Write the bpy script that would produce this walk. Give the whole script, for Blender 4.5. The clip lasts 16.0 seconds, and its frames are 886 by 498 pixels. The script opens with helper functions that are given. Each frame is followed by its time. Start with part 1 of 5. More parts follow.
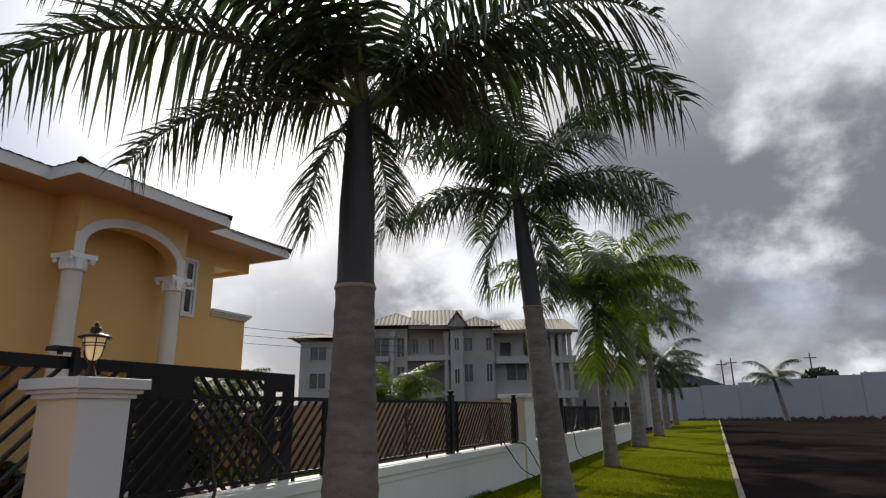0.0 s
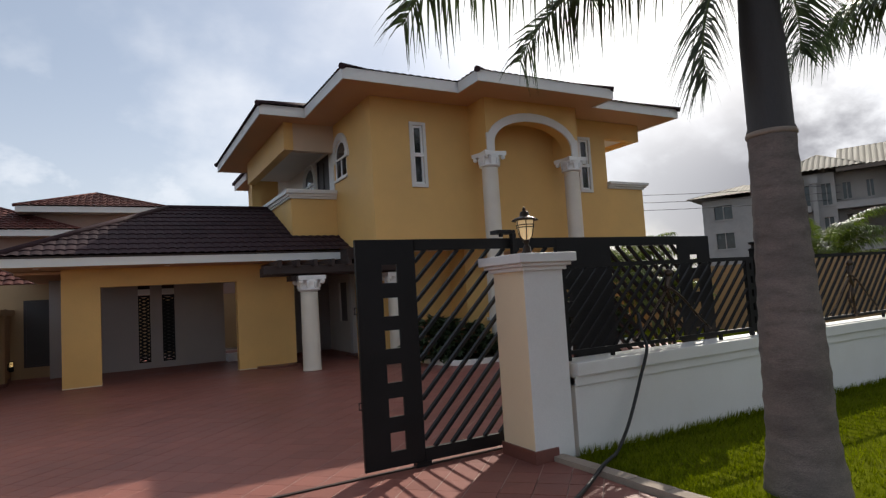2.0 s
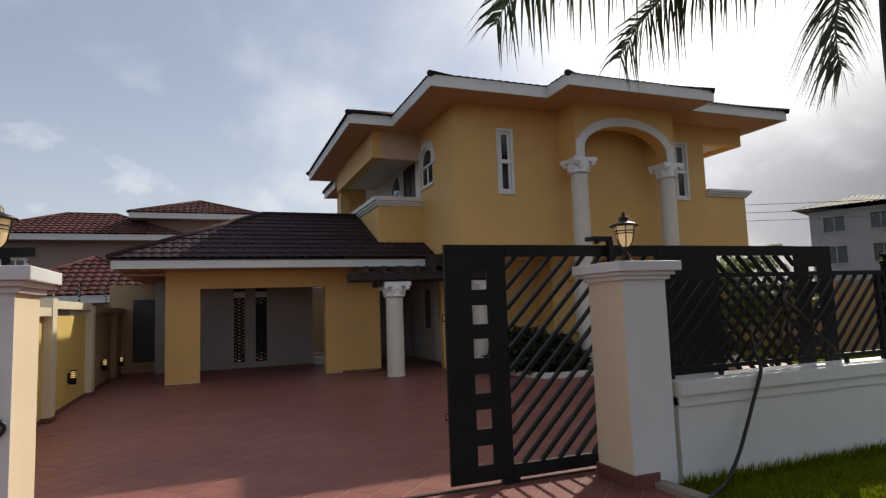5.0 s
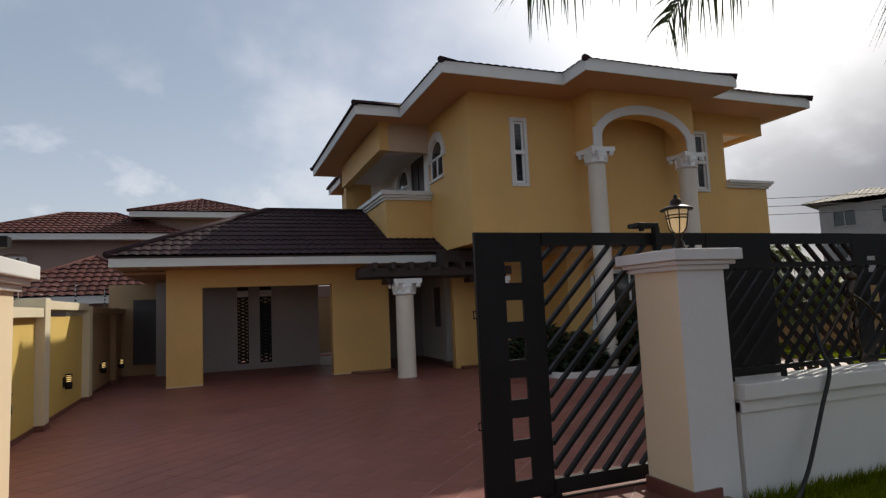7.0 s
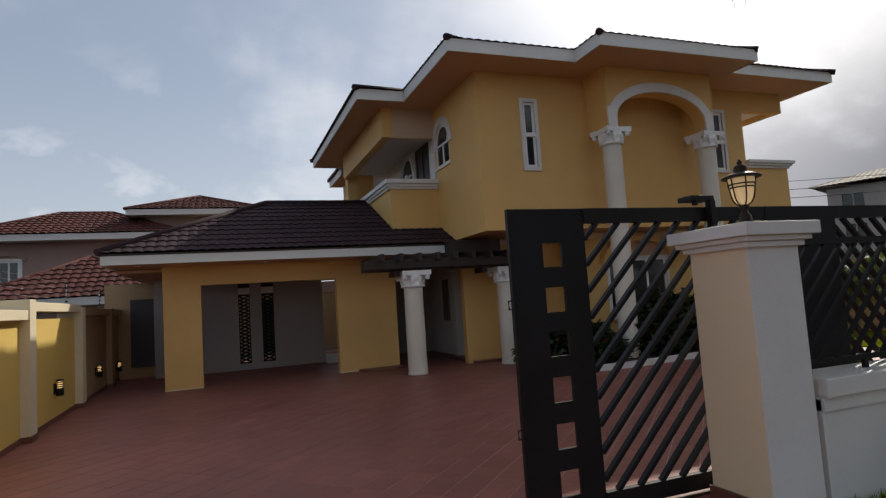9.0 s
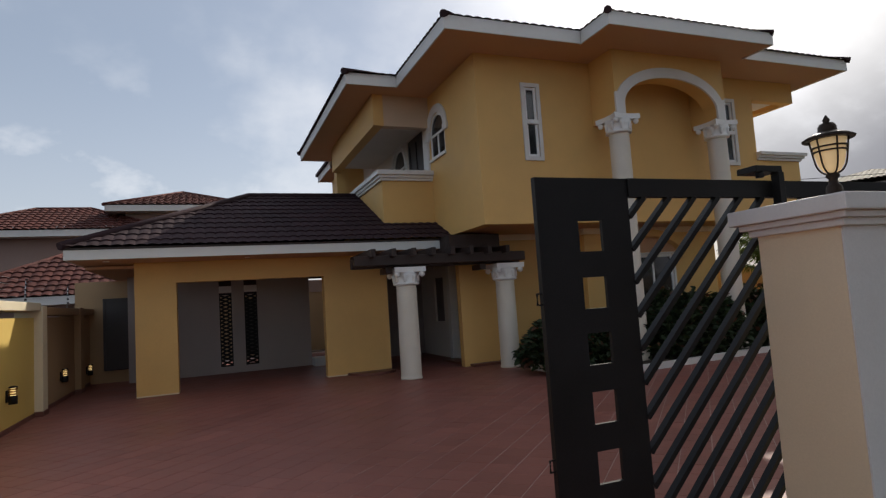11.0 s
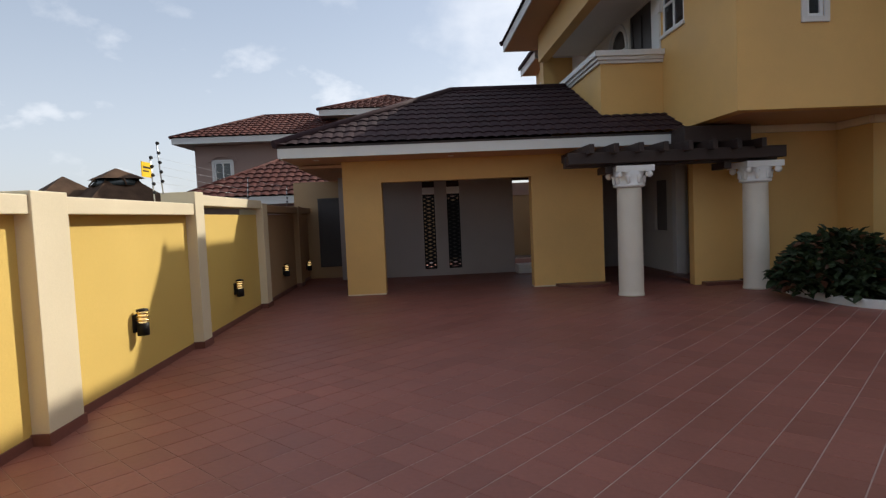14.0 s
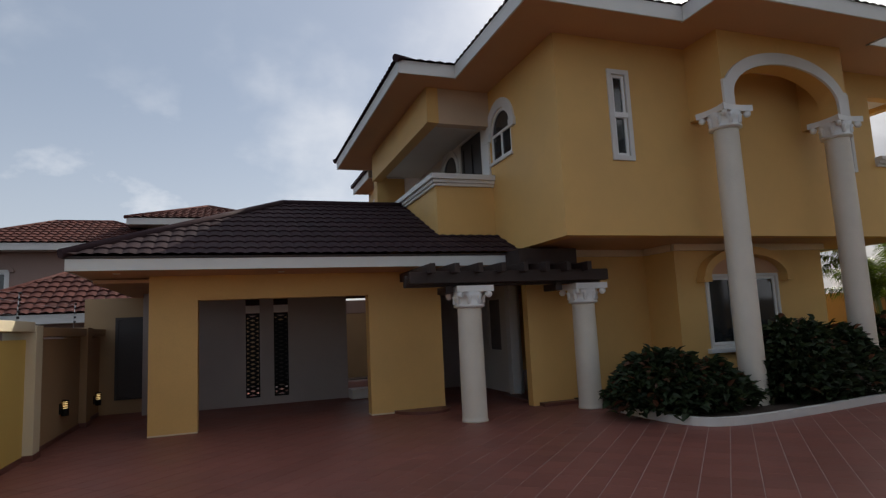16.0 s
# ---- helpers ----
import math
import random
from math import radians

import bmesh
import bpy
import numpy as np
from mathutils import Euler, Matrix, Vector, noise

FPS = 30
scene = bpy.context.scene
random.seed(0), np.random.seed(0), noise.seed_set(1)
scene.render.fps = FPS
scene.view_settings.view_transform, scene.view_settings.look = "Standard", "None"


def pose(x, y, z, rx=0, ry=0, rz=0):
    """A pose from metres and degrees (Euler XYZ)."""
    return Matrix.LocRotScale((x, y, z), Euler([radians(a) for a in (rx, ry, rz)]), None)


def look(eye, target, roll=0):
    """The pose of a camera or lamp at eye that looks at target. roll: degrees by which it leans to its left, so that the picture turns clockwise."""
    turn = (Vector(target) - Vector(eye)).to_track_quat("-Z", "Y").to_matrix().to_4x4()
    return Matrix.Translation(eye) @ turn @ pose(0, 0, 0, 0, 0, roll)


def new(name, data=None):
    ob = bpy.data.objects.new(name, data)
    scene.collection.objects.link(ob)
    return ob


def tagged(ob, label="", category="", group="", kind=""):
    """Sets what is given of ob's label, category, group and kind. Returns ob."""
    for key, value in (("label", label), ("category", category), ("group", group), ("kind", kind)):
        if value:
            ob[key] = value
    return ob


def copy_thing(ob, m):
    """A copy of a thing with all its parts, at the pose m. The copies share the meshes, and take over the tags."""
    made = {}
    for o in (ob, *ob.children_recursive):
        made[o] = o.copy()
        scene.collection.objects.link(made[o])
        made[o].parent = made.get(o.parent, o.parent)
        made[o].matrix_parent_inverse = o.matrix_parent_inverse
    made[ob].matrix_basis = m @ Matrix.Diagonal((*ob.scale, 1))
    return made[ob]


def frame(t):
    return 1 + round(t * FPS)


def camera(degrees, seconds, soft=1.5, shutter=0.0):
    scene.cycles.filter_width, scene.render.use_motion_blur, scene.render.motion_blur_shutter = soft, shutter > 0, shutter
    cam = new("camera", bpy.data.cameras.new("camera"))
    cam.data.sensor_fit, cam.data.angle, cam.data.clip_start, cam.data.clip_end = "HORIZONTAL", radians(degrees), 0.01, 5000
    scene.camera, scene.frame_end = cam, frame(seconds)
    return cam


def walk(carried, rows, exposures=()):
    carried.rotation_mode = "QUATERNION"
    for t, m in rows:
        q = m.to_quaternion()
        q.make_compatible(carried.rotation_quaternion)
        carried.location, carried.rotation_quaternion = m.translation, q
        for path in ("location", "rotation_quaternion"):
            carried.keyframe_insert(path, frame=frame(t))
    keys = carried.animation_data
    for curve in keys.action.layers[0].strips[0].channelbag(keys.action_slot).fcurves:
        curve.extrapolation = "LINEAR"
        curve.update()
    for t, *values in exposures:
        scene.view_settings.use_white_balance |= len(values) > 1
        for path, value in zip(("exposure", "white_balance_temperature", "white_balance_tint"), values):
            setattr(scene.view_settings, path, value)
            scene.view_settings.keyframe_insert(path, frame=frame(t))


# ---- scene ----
cam = camera(73.6, 16.0, soft=1.3)
PATH = [
    (0, (0.143, 0.292, 1.662), (1.908, 1.068, 2.193), -0.9),
    (0.5, (0.145, 0.342, 1.69), (1.672, 1.511, 2.238), -1.8),
    (1, (0.089, 0.339, 1.711), (1.374, 1.781, 2.229), -1.1),
    (1.5, (0.039, 0.318, 1.738), (1.138, 1.959, 2.053), -2.6),
    (2, (0.031, 0.341, 1.66), (0.995, 2.088, 1.805), -3.5),
    (2.5, (0.004, 0.346, 1.645), (0.845, 2.161, 1.647), -4.1),
    (3, (-0.011, 0.339, 1.641), (0.755, 2.186, 1.607), -4.3),
    (3.5, (-0.022, 0.335, 1.642), (0.724, 2.191, 1.665), -3.7),
    (4, (-0.047, 0.346, 1.643), (0.708, 2.194, 1.767), -3.0),
    (4.5, (-0.016, 0.443, 1.64), (0.734, 2.29, 1.804), -2.4),
    (5, (0.049, 0.566, 1.644), (0.762, 2.425, 1.834), -2.0),
    (7.5, (0.051, 1.402, 1.625), (0.754, 3.266, 1.809), -2.6),
    (8, (0.013, 1.576, 1.635), (0.709, 3.443, 1.811), -2.8),
    (8.5, (0.027, 1.731, 1.608), (0.728, 3.598, 1.77), -3.3),
    (9, (0.11, 1.927, 1.611), (0.813, 3.792, 1.776), -3.8),
    (11.5, (0.334, 3.052, 1.548), (1.07, 4.904, 1.713), -3.7),
    (12, (0.32, 3.291, 1.531), (1.013, 5.166, 1.492), -3.4),
    (12.5, (0.359, 3.562, 1.532), (0.819, 5.503, 1.391), -4.1),
    (13, (0.367, 3.796, 1.533), (0.622, 5.773, 1.373), -3.5),
    (13.5, (0.318, 4.01, 1.533), (0.423, 6.002, 1.388), -2.9),
    (14, (0.314, 4.223, 1.557), (0.403, 6.218, 1.441), -2.5),
    (14.5, (0.394, 4.443, 1.601), (0.524, 6.439, 1.608), -2.3),
    (15, (0.373, 4.638, 1.605), (0.544, 6.626, 1.747), -2.2),
    (15.5, (0.298, 4.802, 1.646), (0.77, 6.732, 1.879), -2.9),
    (16, (0.251, 4.976, 1.649), (0.92, 6.845, 1.897), -2.8),
]
walk(cam, [(t, look(eye, target, roll)) for t, eye, target, roll in PATH],
     exposures=[(0.0, 0.12), (0.5, 0.18), (1.0, 0.28), (2.0, 0.3), (2.5, 0.25), (5.0, 0.1), (9.0, 0.0), (11.5, 0.2), (12.0, 0.62), (12.5, 0.75), (13.0, 0.5), (13.5, 0.45), (14.0, 0.4), (14.5, 0.1), (15.5, -0.3), (16.0, 0.05)])

# ---- world and sun ----
SUN_DIR = Vector((0.643, 0.483, 0.610)).normalized()
world = bpy.data.worlds.new("world")
scene.world = world
world.use_nodes = True
wn, wl = world.node_tree.nodes, world.node_tree.links
wn.clear()


def wnode(kind, **inputs):
    n = wn.new(kind)
    for k, v in inputs.items():
        n.inputs[k.replace("_", " ")].default_value = v
    return n


def wmath(op, a, b=None, c=None, clamp=False):
    n = wn.new("ShaderNodeMath")
    n.operation, n.use_clamp = op, clamp
    for i, v in enumerate((a, b, c)):
        if v is None:
            continue
        if isinstance(v, (int, float)):
            n.inputs[i].default_value = v
        else:
            wl.new(v, n.inputs[i])
    return n.outputs[0]


def wmix(fac, a, b):
    n = wn.new("ShaderNodeMix")
    n.data_type = "RGBA"
    for i, v in ((0, fac), (6, a), (7, b)):
        if isinstance(v, (int, float, tuple)):
            n.inputs[i].default_value = v
        else:
            wl.new(v, n.inputs[i])
    return n.outputs[2]


def wdot(vec):
    n = wn.new("ShaderNodeVectorMath")
    n.operation = "DOT_PRODUCT"
    wl.new(geo.outputs["Generated"], n.inputs[0])
    n.inputs[1].default_value = vec
    return n.outputs["Value"]


geo = wn.new("ShaderNodeTexCoord")
sky = wn.new("ShaderNodeTexSky")
sky.sky_type, sky.sun_disc = "NISHITA", False
sky.sun_elevation, sky.sun_rotation = math.asin(SUN_DIR.z), math.atan2(SUN_DIR.x, SUN_DIR.y)
sky.air_density, sky.dust_density, sky.ozone_density = 1.0, 2.0, 1.5
sep = wn.new("ShaderNodeSeparateXYZ")
wl.new(geo.outputs["Generated"], sep.inputs[0])
# clouds lie on a flat layer, so they flatten towards the horizon
up = wmath("ADD", wmath("MAXIMUM", sep.outputs[2], 0.0), 0.55)
comb = wn.new("ShaderNodeCombineXYZ")
wl.new(wmath("DIVIDE", sep.outputs[0], up), comb.inputs[0])
wl.new(wmath("DIVIDE", sep.outputs[1], up), comb.inputs[1])


def wnoise(scale, detail, rough, shift):
    m = wn.new("ShaderNodeMapping")
    m.inputs["Location"].default_value = shift
    wl.new(comb.outputs[0], m.inputs["Vector"])
    n = wn.new("ShaderNodeTexNoise")
    n.inputs["Scale"].default_value, n.inputs["Detail"].default_value = scale, detail
    n.inputs["Roughness"].default_value = rough
    n.inputs["Distortion"].default_value = 0.0
    wl.new(m.outputs[0], n.inputs["Vector"])
    return n.outputs["Fac"]


def wramp(v, lo, hi):
    n = wn.new("ShaderNodeMapRange")
    n.interpolation_type = "SMOOTHSTEP"
    wl.new(v, n.inputs["Value"])
    n.inputs["From Min"].default_value, n.inputs["From Max"].default_value = lo, hi
    return n.outputs["Result"]


east = wramp(wdot((0.92, -0.24, 0.0)), 0.12, 0.80)          # heavy weather stands in the east
near_sun = wramp(wdot(tuple(SUN_DIR)), 0.86, 1.0)
halo = wmath("POWER", near_sun, 1.25)
big = wnoise(1.7, 7.0, 0.50, (3.1, 1.7, 0.0))
fine = wnoise(4.4, 8.0, 0.54, (7.7, 4.2, 0.0))
cover = wramp(wmath("ADD", wmath("ADD", wmath("MULTIPLY", big, 0.65), wmath("MULTIPLY", fine, 0.35)),
                    wmath("MULTIPLY", east, 0.20)), 0.48, 0.70)
low = wramp(sep.outputs[2], 0.42, 0.02)
thin = wmath("MULTIPLY", low, 0.45)
puffs = wmath("MULTIPLY", wmath("MULTIPLY", wramp(wnoise(6.5, 7.0, 0.55, (5.2, 0.6, 0.0)), 0.48, 0.72), wramp(sep.outputs[2], 0.46, 0.18)), 0.8)
cover = wmath("MAXIMUM", wmath("MAXIMUM", cover, thin), puffs)
deep = wramp(sep.outputs[2], 0.72, 0.34)          # the dark bases hang low, the tops stay white
dark = wmath("MULTIPLY", wmath("MULTIPLY", wramp(wnoise(2.6, 8.0, 0.55, (1.3, 9.1, 0.0)), 0.34, 0.52), east), wmath("MULTIPLY_ADD", deep, 0.75, 0.25))
skyc = wn.new("ShaderNodeMix")
skyc.data_type, skyc.blend_type = "RGBA", "MULTIPLY"
skyc.inputs[0].default_value = 1.0
wl.new(sky.outputs[0], skyc.inputs[6])
skyc.inputs[7].default_value = (0.085, 0.085, 0.088, 1)
veil = wmix(0.45, skyc.outputs[2], (0.50, 0.57, 0.66, 1))
white = wmix(dark, (0.90, 0.91, 0.94, 1), (0.20, 0.20, 0.232, 1))
clouds = wmix(wmath("MULTIPLY", cover, wmath("MULTIPLY_ADD", east, 0.4, 0.6)), veil, white)
glare = wmix(wmath("MULTIPLY", halo, 0.85), clouds, (1.45, 1.42, 1.38, 1))
final = wmix(wramp(wdot(tuple(SUN_DIR)), 0.9972, 0.9994), glare, (9.0, 8.6, 7.8, 1))
# the sky away from the sun is dimmer
away = wn.new("ShaderNodeMapRange")
wl.new(wdot(tuple(SUN_DIR)), away.inputs["Value"])
for key, value in (("From Min", -0.55), ("From Max", 0.25), ("To Min", 0.95), ("To Max", 1.0)):
    away.inputs[key].default_value = value
bg = wn.new("ShaderNodeBackground")
wl.new(final, bg.inputs["Color"])
wl.new(away.outputs["Result"], bg.inputs["Strength"])
wo = wn.new("ShaderNodeOutputWorld")
wl.new(bg.outputs[0], wo.inputs[0])

sun = new("sun", bpy.data.lights.new("sun", "SUN"))
sun.data.energy, sun.data.angle, sun.data.color = 3.6, radians(0.6), (1.0, 0.93, 0.82)
sun.matrix_world = look(SUN_DIR * 60, (0, 0, 0))


# ---- materials ----
def mat(name, col, rough=0.7, var=0.18, big_scale=1.2, fine_scale=45.0, bump=0.15, metal=0.0, spec=0.5, stain=None, stain_amt=0.0,
        piece=0.0, stretch=(1, 1, 1), bump_dist=0.01):
    m = bpy.data.materials.new(name)
    m.use_nodes = True
    nt = m.node_tree
    n, l = nt.nodes, nt.links
    b = n["Principled BSDF"]
    b.inputs["Roughness"].default_value, b.inputs["Metallic"].default_value = rough, metal
    b.inputs["Specular IOR Level"].default_value = spec
    tc = n.new("ShaderNodeTexCoord")
    gp = n.new("ShaderNodeNewGeometry")
    mp = n.new("ShaderNodeMapping")
    mp.inputs["Scale"].default_value = stretch
    l.new(gp.outputs["Position"], mp.inputs["Vector"])

    def noi(scale, detail, rough_=0.55):
        t = n.new("ShaderNodeTexNoise")
        t.inputs["Scale"].default_value, t.inputs["Detail"].default_value, t.inputs["Roughness"].default_value = scale, detail, rough_
        l.new(mp.outputs[0], t.inputs["Vector"])
        return t.outputs["Fac"]

    def rng(v, lo, hi, a, c):
        t = n.new("ShaderNodeMapRange")
        l.new(v, t.inputs["Value"])
        for k, x in zip(("From Min", "From Max", "To Min", "To Max"), (lo, hi, a, c)):
            t.inputs[k].default_value = x
        return t.outputs["Result"]

    big_n, fine_n = noi(big_scale, 5.0), noi(fine_scale, 4.0, 0.65)
    v1 = rng(big_n, 0.3, 0.7, 1 - var, 1 + var)
    v2 = rng(fine_n, 0.3, 0.7, 1 - var * 0.6, 1 + var * 0.6)
    mul = n.new("ShaderNodeMath")
    mul.operation = "MULTIPLY"
    l.new(v1, mul.inputs[0])
    l.new(v2, mul.inputs[1])
    last = mul.outputs[0]
    if piece:
        oi = n.new("ShaderNodeObjectInfo")
        gm = n.new("ShaderNodeMath")
        gm.operation = "ADD"
        l.new(oi.outputs["Random"], gm.inputs[0])
        l.new(gp.outputs["Random Per Island"], gm.inputs[1])
        fr = n.new("ShaderNodeMath")
        fr.operation = "FRACT"
        l.new(gm.outputs[0], fr.inputs[0])
        pm = n.new("ShaderNodeMath")
        pm.operation = "MULTIPLY"
        l.new(last, pm.inputs[0])
        l.new(rng(fr.outputs[0], 0, 1, 1 - piece, 1 + piece), pm.inputs[1])
        last = pm.outputs[0]
    mx = n.new("ShaderNodeMix")
    mx.data_type, mx.blend_type = "RGBA", "MULTIPLY"
    mx.inputs[0].default_value = 1.0
    mx.inputs[6].default_value = (*col, 1)
    l.new(last, mx.inputs[7])
    out = mx.outputs[2]
    if stain:
        st = n.new("ShaderNodeMix")
        st.data_type = "RGBA"
        l.new(rng(noi(big_scale * 2.3, 7.0, 0.7), 0.5, 0.75, 0, stain_amt), st.inputs[0])
        l.new(out, st.inputs[6])
        st.inputs[7].default_value = (*stain, 1)
        out = st.outputs[2]
    l.new(out, b.inputs["Base Color"])
    l.new(rng(big_n, 0.3, 0.7, max(0.02, rough - 0.08), min(1, rough + 0.08)), b.inputs["Roughness"])
    if bump:
        bp = n.new("ShaderNodeBump")
        bp.inputs["Strength"].default_value, bp.inputs["Distance"].default_value = bump, bump_dist
        l.new(fine_n, bp.inputs["Height"])
        l.new(bp.outputs[0], b.inputs["Normal"])
    return m


YELLOW = mat("yellow_paint", (0.70, 0.435, 0.150), 0.62, 0.07, 0.7, 60, 0.2, stain=(0.60, 0.37, 0.135), stain_amt=0.3)
WALLYEL = mat("wall_yellow_paint", (0.66, 0.465, 0.125), 0.6, 0.05, 0.8, 70, 0.2, stain=(0.66, 0.45, 0.13), stain_amt=0.25)
WALLCREAM = mat("wall_cream_paint", (0.68, 0.595, 0.42), 0.6, 0.05, 0.8, 70, 0.15, stain=(0.68, 0.58, 0.40), stain_amt=0.3)
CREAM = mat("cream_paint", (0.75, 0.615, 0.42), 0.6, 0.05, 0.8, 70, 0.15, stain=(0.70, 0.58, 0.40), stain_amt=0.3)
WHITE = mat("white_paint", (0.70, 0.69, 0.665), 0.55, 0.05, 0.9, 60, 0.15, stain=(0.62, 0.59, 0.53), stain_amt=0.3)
COLWHITE = mat("column_white", (0.68, 0.63, 0.54), 0.5, 0.05, 1.5, 50, 0.12, stain=(0.68, 0.64, 0.55), stain_amt=0.3)
GREYWALL = mat("grey_plaster", (0.38, 0.335, 0.31), 0.7, 0.06, 0.8, 55, 0.2)
# orange-brown holds the shade and warm bounce on the eaves' pale paint
SOFFIT = mat("soffit_shade_brown", (0.56, 0.33, 0.19), 0.6, 0.07, 0.6, 40, 0.1)
BEAMTAN = mat("beam_tan_paint", (0.58, 0.44, 0.31), 0.65, 0.06, 0.8, 40, 0.1)
CEILWHITE = mat("ceiling_paint", (0.70, 0.66, 0.60), 0.7, 0.05, 0.8, 40, 0.1)
BLACKM = mat("black_gate_paint", (0.010, 0.0095, 0.010), 0.5, 0.3, 2.0, 80, 0.1, spec=0.22, stain=(0.014, 0.013, 0.012), stain_amt=0.5)
TILE = mat("terracotta_tile", (0.235, 0.088, 0.068), 0.5, 0.12, 0.7, 26, 0.12, piece=0.10, stain=(0.19, 0.078, 0.062), stain_amt=0.5, spec=0.28)
GROUT = mat("grout", (0.40, 0.29, 0.255), 0.85, 0.15, 2.0, 50, 0.2)
SKIRT = mat("skirting_tile", (0.16, 0.06, 0.045), 0.45, 0.12, 2.0, 40, 0.1)
ROOF = mat("roof_tile_dark", (0.040, 0.023, 0.026), 0.85, 0.2, 1.6, 60, 0.35, piece=0.16, stain=(0.07, 0.042, 0.040), stain_amt=0.5, spec=0.15)
ROOFRED = mat("roof_tile_red", (0.088, 0.031, 0.025), 0.8, 0.25, 1.4, 60, 0.3, piece=0.15, stain=(0.08, 0.03, 0.025), stain_amt=0.5, spec=0.15)
ROOFTIN = mat("roof_sheet_beige", (0.27, 0.235, 0.18), 0.8, 0.1, 0.4, 30, 0.1, piece=0.05)
WOOD = mat("dark_wood", (0.030, 0.015, 0.011), 0.55, 0.3, 2.0, 30, 0.4, stretch=(0.3, 2, 2))
GRASS = mat("lawn_soil", (0.095, 0.112, 0.006), 1.0, 0.3, 0.9, 40, 0.6, stain=(0.10, 0.10, 0.02), stain_amt=0.5, bump_dist=0.03, spec=0.0)
BLADE = mat("grass_blade", (0.105, 0.128, 0.006), 0.9, 0.25, 0.8, 20, 0.0, piece=0.35, spec=0.05)
ASPHALT = mat("asphalt", (0.017, 0.0135, 0.013), 1.0, 0.35, 0.25, 30, 0.7, stain=(0.042, 0.030, 0.026), stain_amt=0.8, spec=0.0)
KERB = mat("kerb_concrete", (0.28, 0.225, 0.18), 0.85, 0.15, 1.5, 50, 0.35, stain=(0.2, 0.16, 0.12), stain_amt=0.6)
TRUNK = mat("palm_trunk", (0.21, 0.175, 0.155), 0.9, 0.34, 2.2, 55, 0.9, stain=(0.11, 0.09, 0.08), stain_amt=0.8, stretch=(1, 1, 3.0), bump_dist=0.02)
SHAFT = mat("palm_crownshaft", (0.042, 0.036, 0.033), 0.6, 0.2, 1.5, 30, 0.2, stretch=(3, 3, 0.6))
RACHIS = mat("palm_rachis", (0.12, 0.16, 0.05), 0.5, 0.15, 3, 40, 0.1)
FROND = mat("palm_leaflet", (0.034, 0.050, 0.022), 0.45, 0.25, 1.2, 14, 0.0, piece=0.30, spec=0.45)
FRONDY = mat("palm_leaflet_yellowing", (0.075, 0.105, 0.018), 0.5, 0.25, 1.2, 14, 0.0, piece=0.35, spec=0.4)
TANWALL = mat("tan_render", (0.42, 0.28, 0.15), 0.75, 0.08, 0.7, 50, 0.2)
LEAF = mat("shrub_leaf", (0.032, 0.048, 0.022), 0.55, 0.3, 2.5, 20, 0.0, piece=0.5, spec=0.3)
LEAFRED = mat("shrub_leaf_bronze", (0.13, 0.060, 0.035), 0.55, 0.3, 2.5, 20, 0.0, piece=0.4, spec=0.5)
SOIL = mat("planter_soil", (0.05, 0.033, 0.022), 0.95, 0.3, 3, 40, 0.6)
BRANCH = mat("shrub_branch", (0.09, 0.06, 0.04), 0.9, 0.2, 4, 40, 0.3)
CABLE = mat("black_rubber", (0.012, 0.012, 0.012), 0.55, 0.2, 4, 60, 0.05)
BRONZE = mat("lantern_metal", (0.035, 0.022, 0.015), 0.4, 0.3, 8, 90, 0.2, metal=0.7)
SCROLL = mat("wrought_bronze", (0.09, 0.065, 0.05), 0.32, 0.25, 8, 90, 0.15, metal=0.8)
BRASS = mat("brass_trim", (0.75, 0.55, 0.22), 0.25, 0.1, 8, 90, 0.05, metal=1.0)
FRAMEW = mat("window_frame_white", (0.80, 0.80, 0.78), 0.35, 0.03, 2, 60, 0.03)
DARKDOOR = mat("dark_door", (0.028, 0.022, 0.020), 0.45, 0.2, 1.5, 40, 0.1)
PASSDOOR = mat("dull_steel_door", (0.055, 0.048, 0.046), 0.6, 0.15, 1.5, 40, 0.1)
GREYDOOR = mat("grey_door", (0.17, 0.155, 0.145), 0.5, 0.1, 1.5, 40, 0.1)
GLASSDK = mat("tinted_glass", (0.020, 0.023, 0.026), 0.06, 0.1, 1.0, 10, 0.0, spec=0.8)
APT = mat("apartment_plaster", (0.42, 0.385, 0.355), 0.85, 0.12, 0.3, 30, 0.2, stain=(0.28, 0.25, 0.22), stain_amt=0.5)
APTDARK = mat("apartment_glass", (0.045, 0.058, 0.058), 0.22, 0.3, 1, 20, 0.0, spec=0.6)
ROOFEDGE = mat("roof_edge_brown", (0.16, 0.12, 0.09), 0.7, 0.12, 0.8, 30, 0.1)
PINK = mat("pink_plaster", (0.34, 0.235, 0.20), 0.85, 0.08, 0.4, 30, 0.2)
THATCH = mat("hut_roof", (0.085, 0.052, 0.034), 0.95, 0.3, 1.5, 30, 0.5, spec=0.1)
STEEL = mat("galvanised_steel", (0.55, 0.56, 0.57), 0.4, 0.1, 5, 60, 0.05, metal=0.8)
SIGNY = mat("sign_yellow", (0.85, 0.55, 0.02), 0.5, 0.05, 5, 60, 0.0)
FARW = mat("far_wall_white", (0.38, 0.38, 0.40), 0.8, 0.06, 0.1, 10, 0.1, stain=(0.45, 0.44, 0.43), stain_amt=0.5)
# the haze of distance is put into the hills' blue-grey colour
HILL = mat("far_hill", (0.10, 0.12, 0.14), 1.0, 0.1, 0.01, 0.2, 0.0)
FARGREEN = mat("far_foliage", (0.03, 0.045, 0.018), 0.9, 0.3, 0.4, 5, 0.0, piece=0.3)


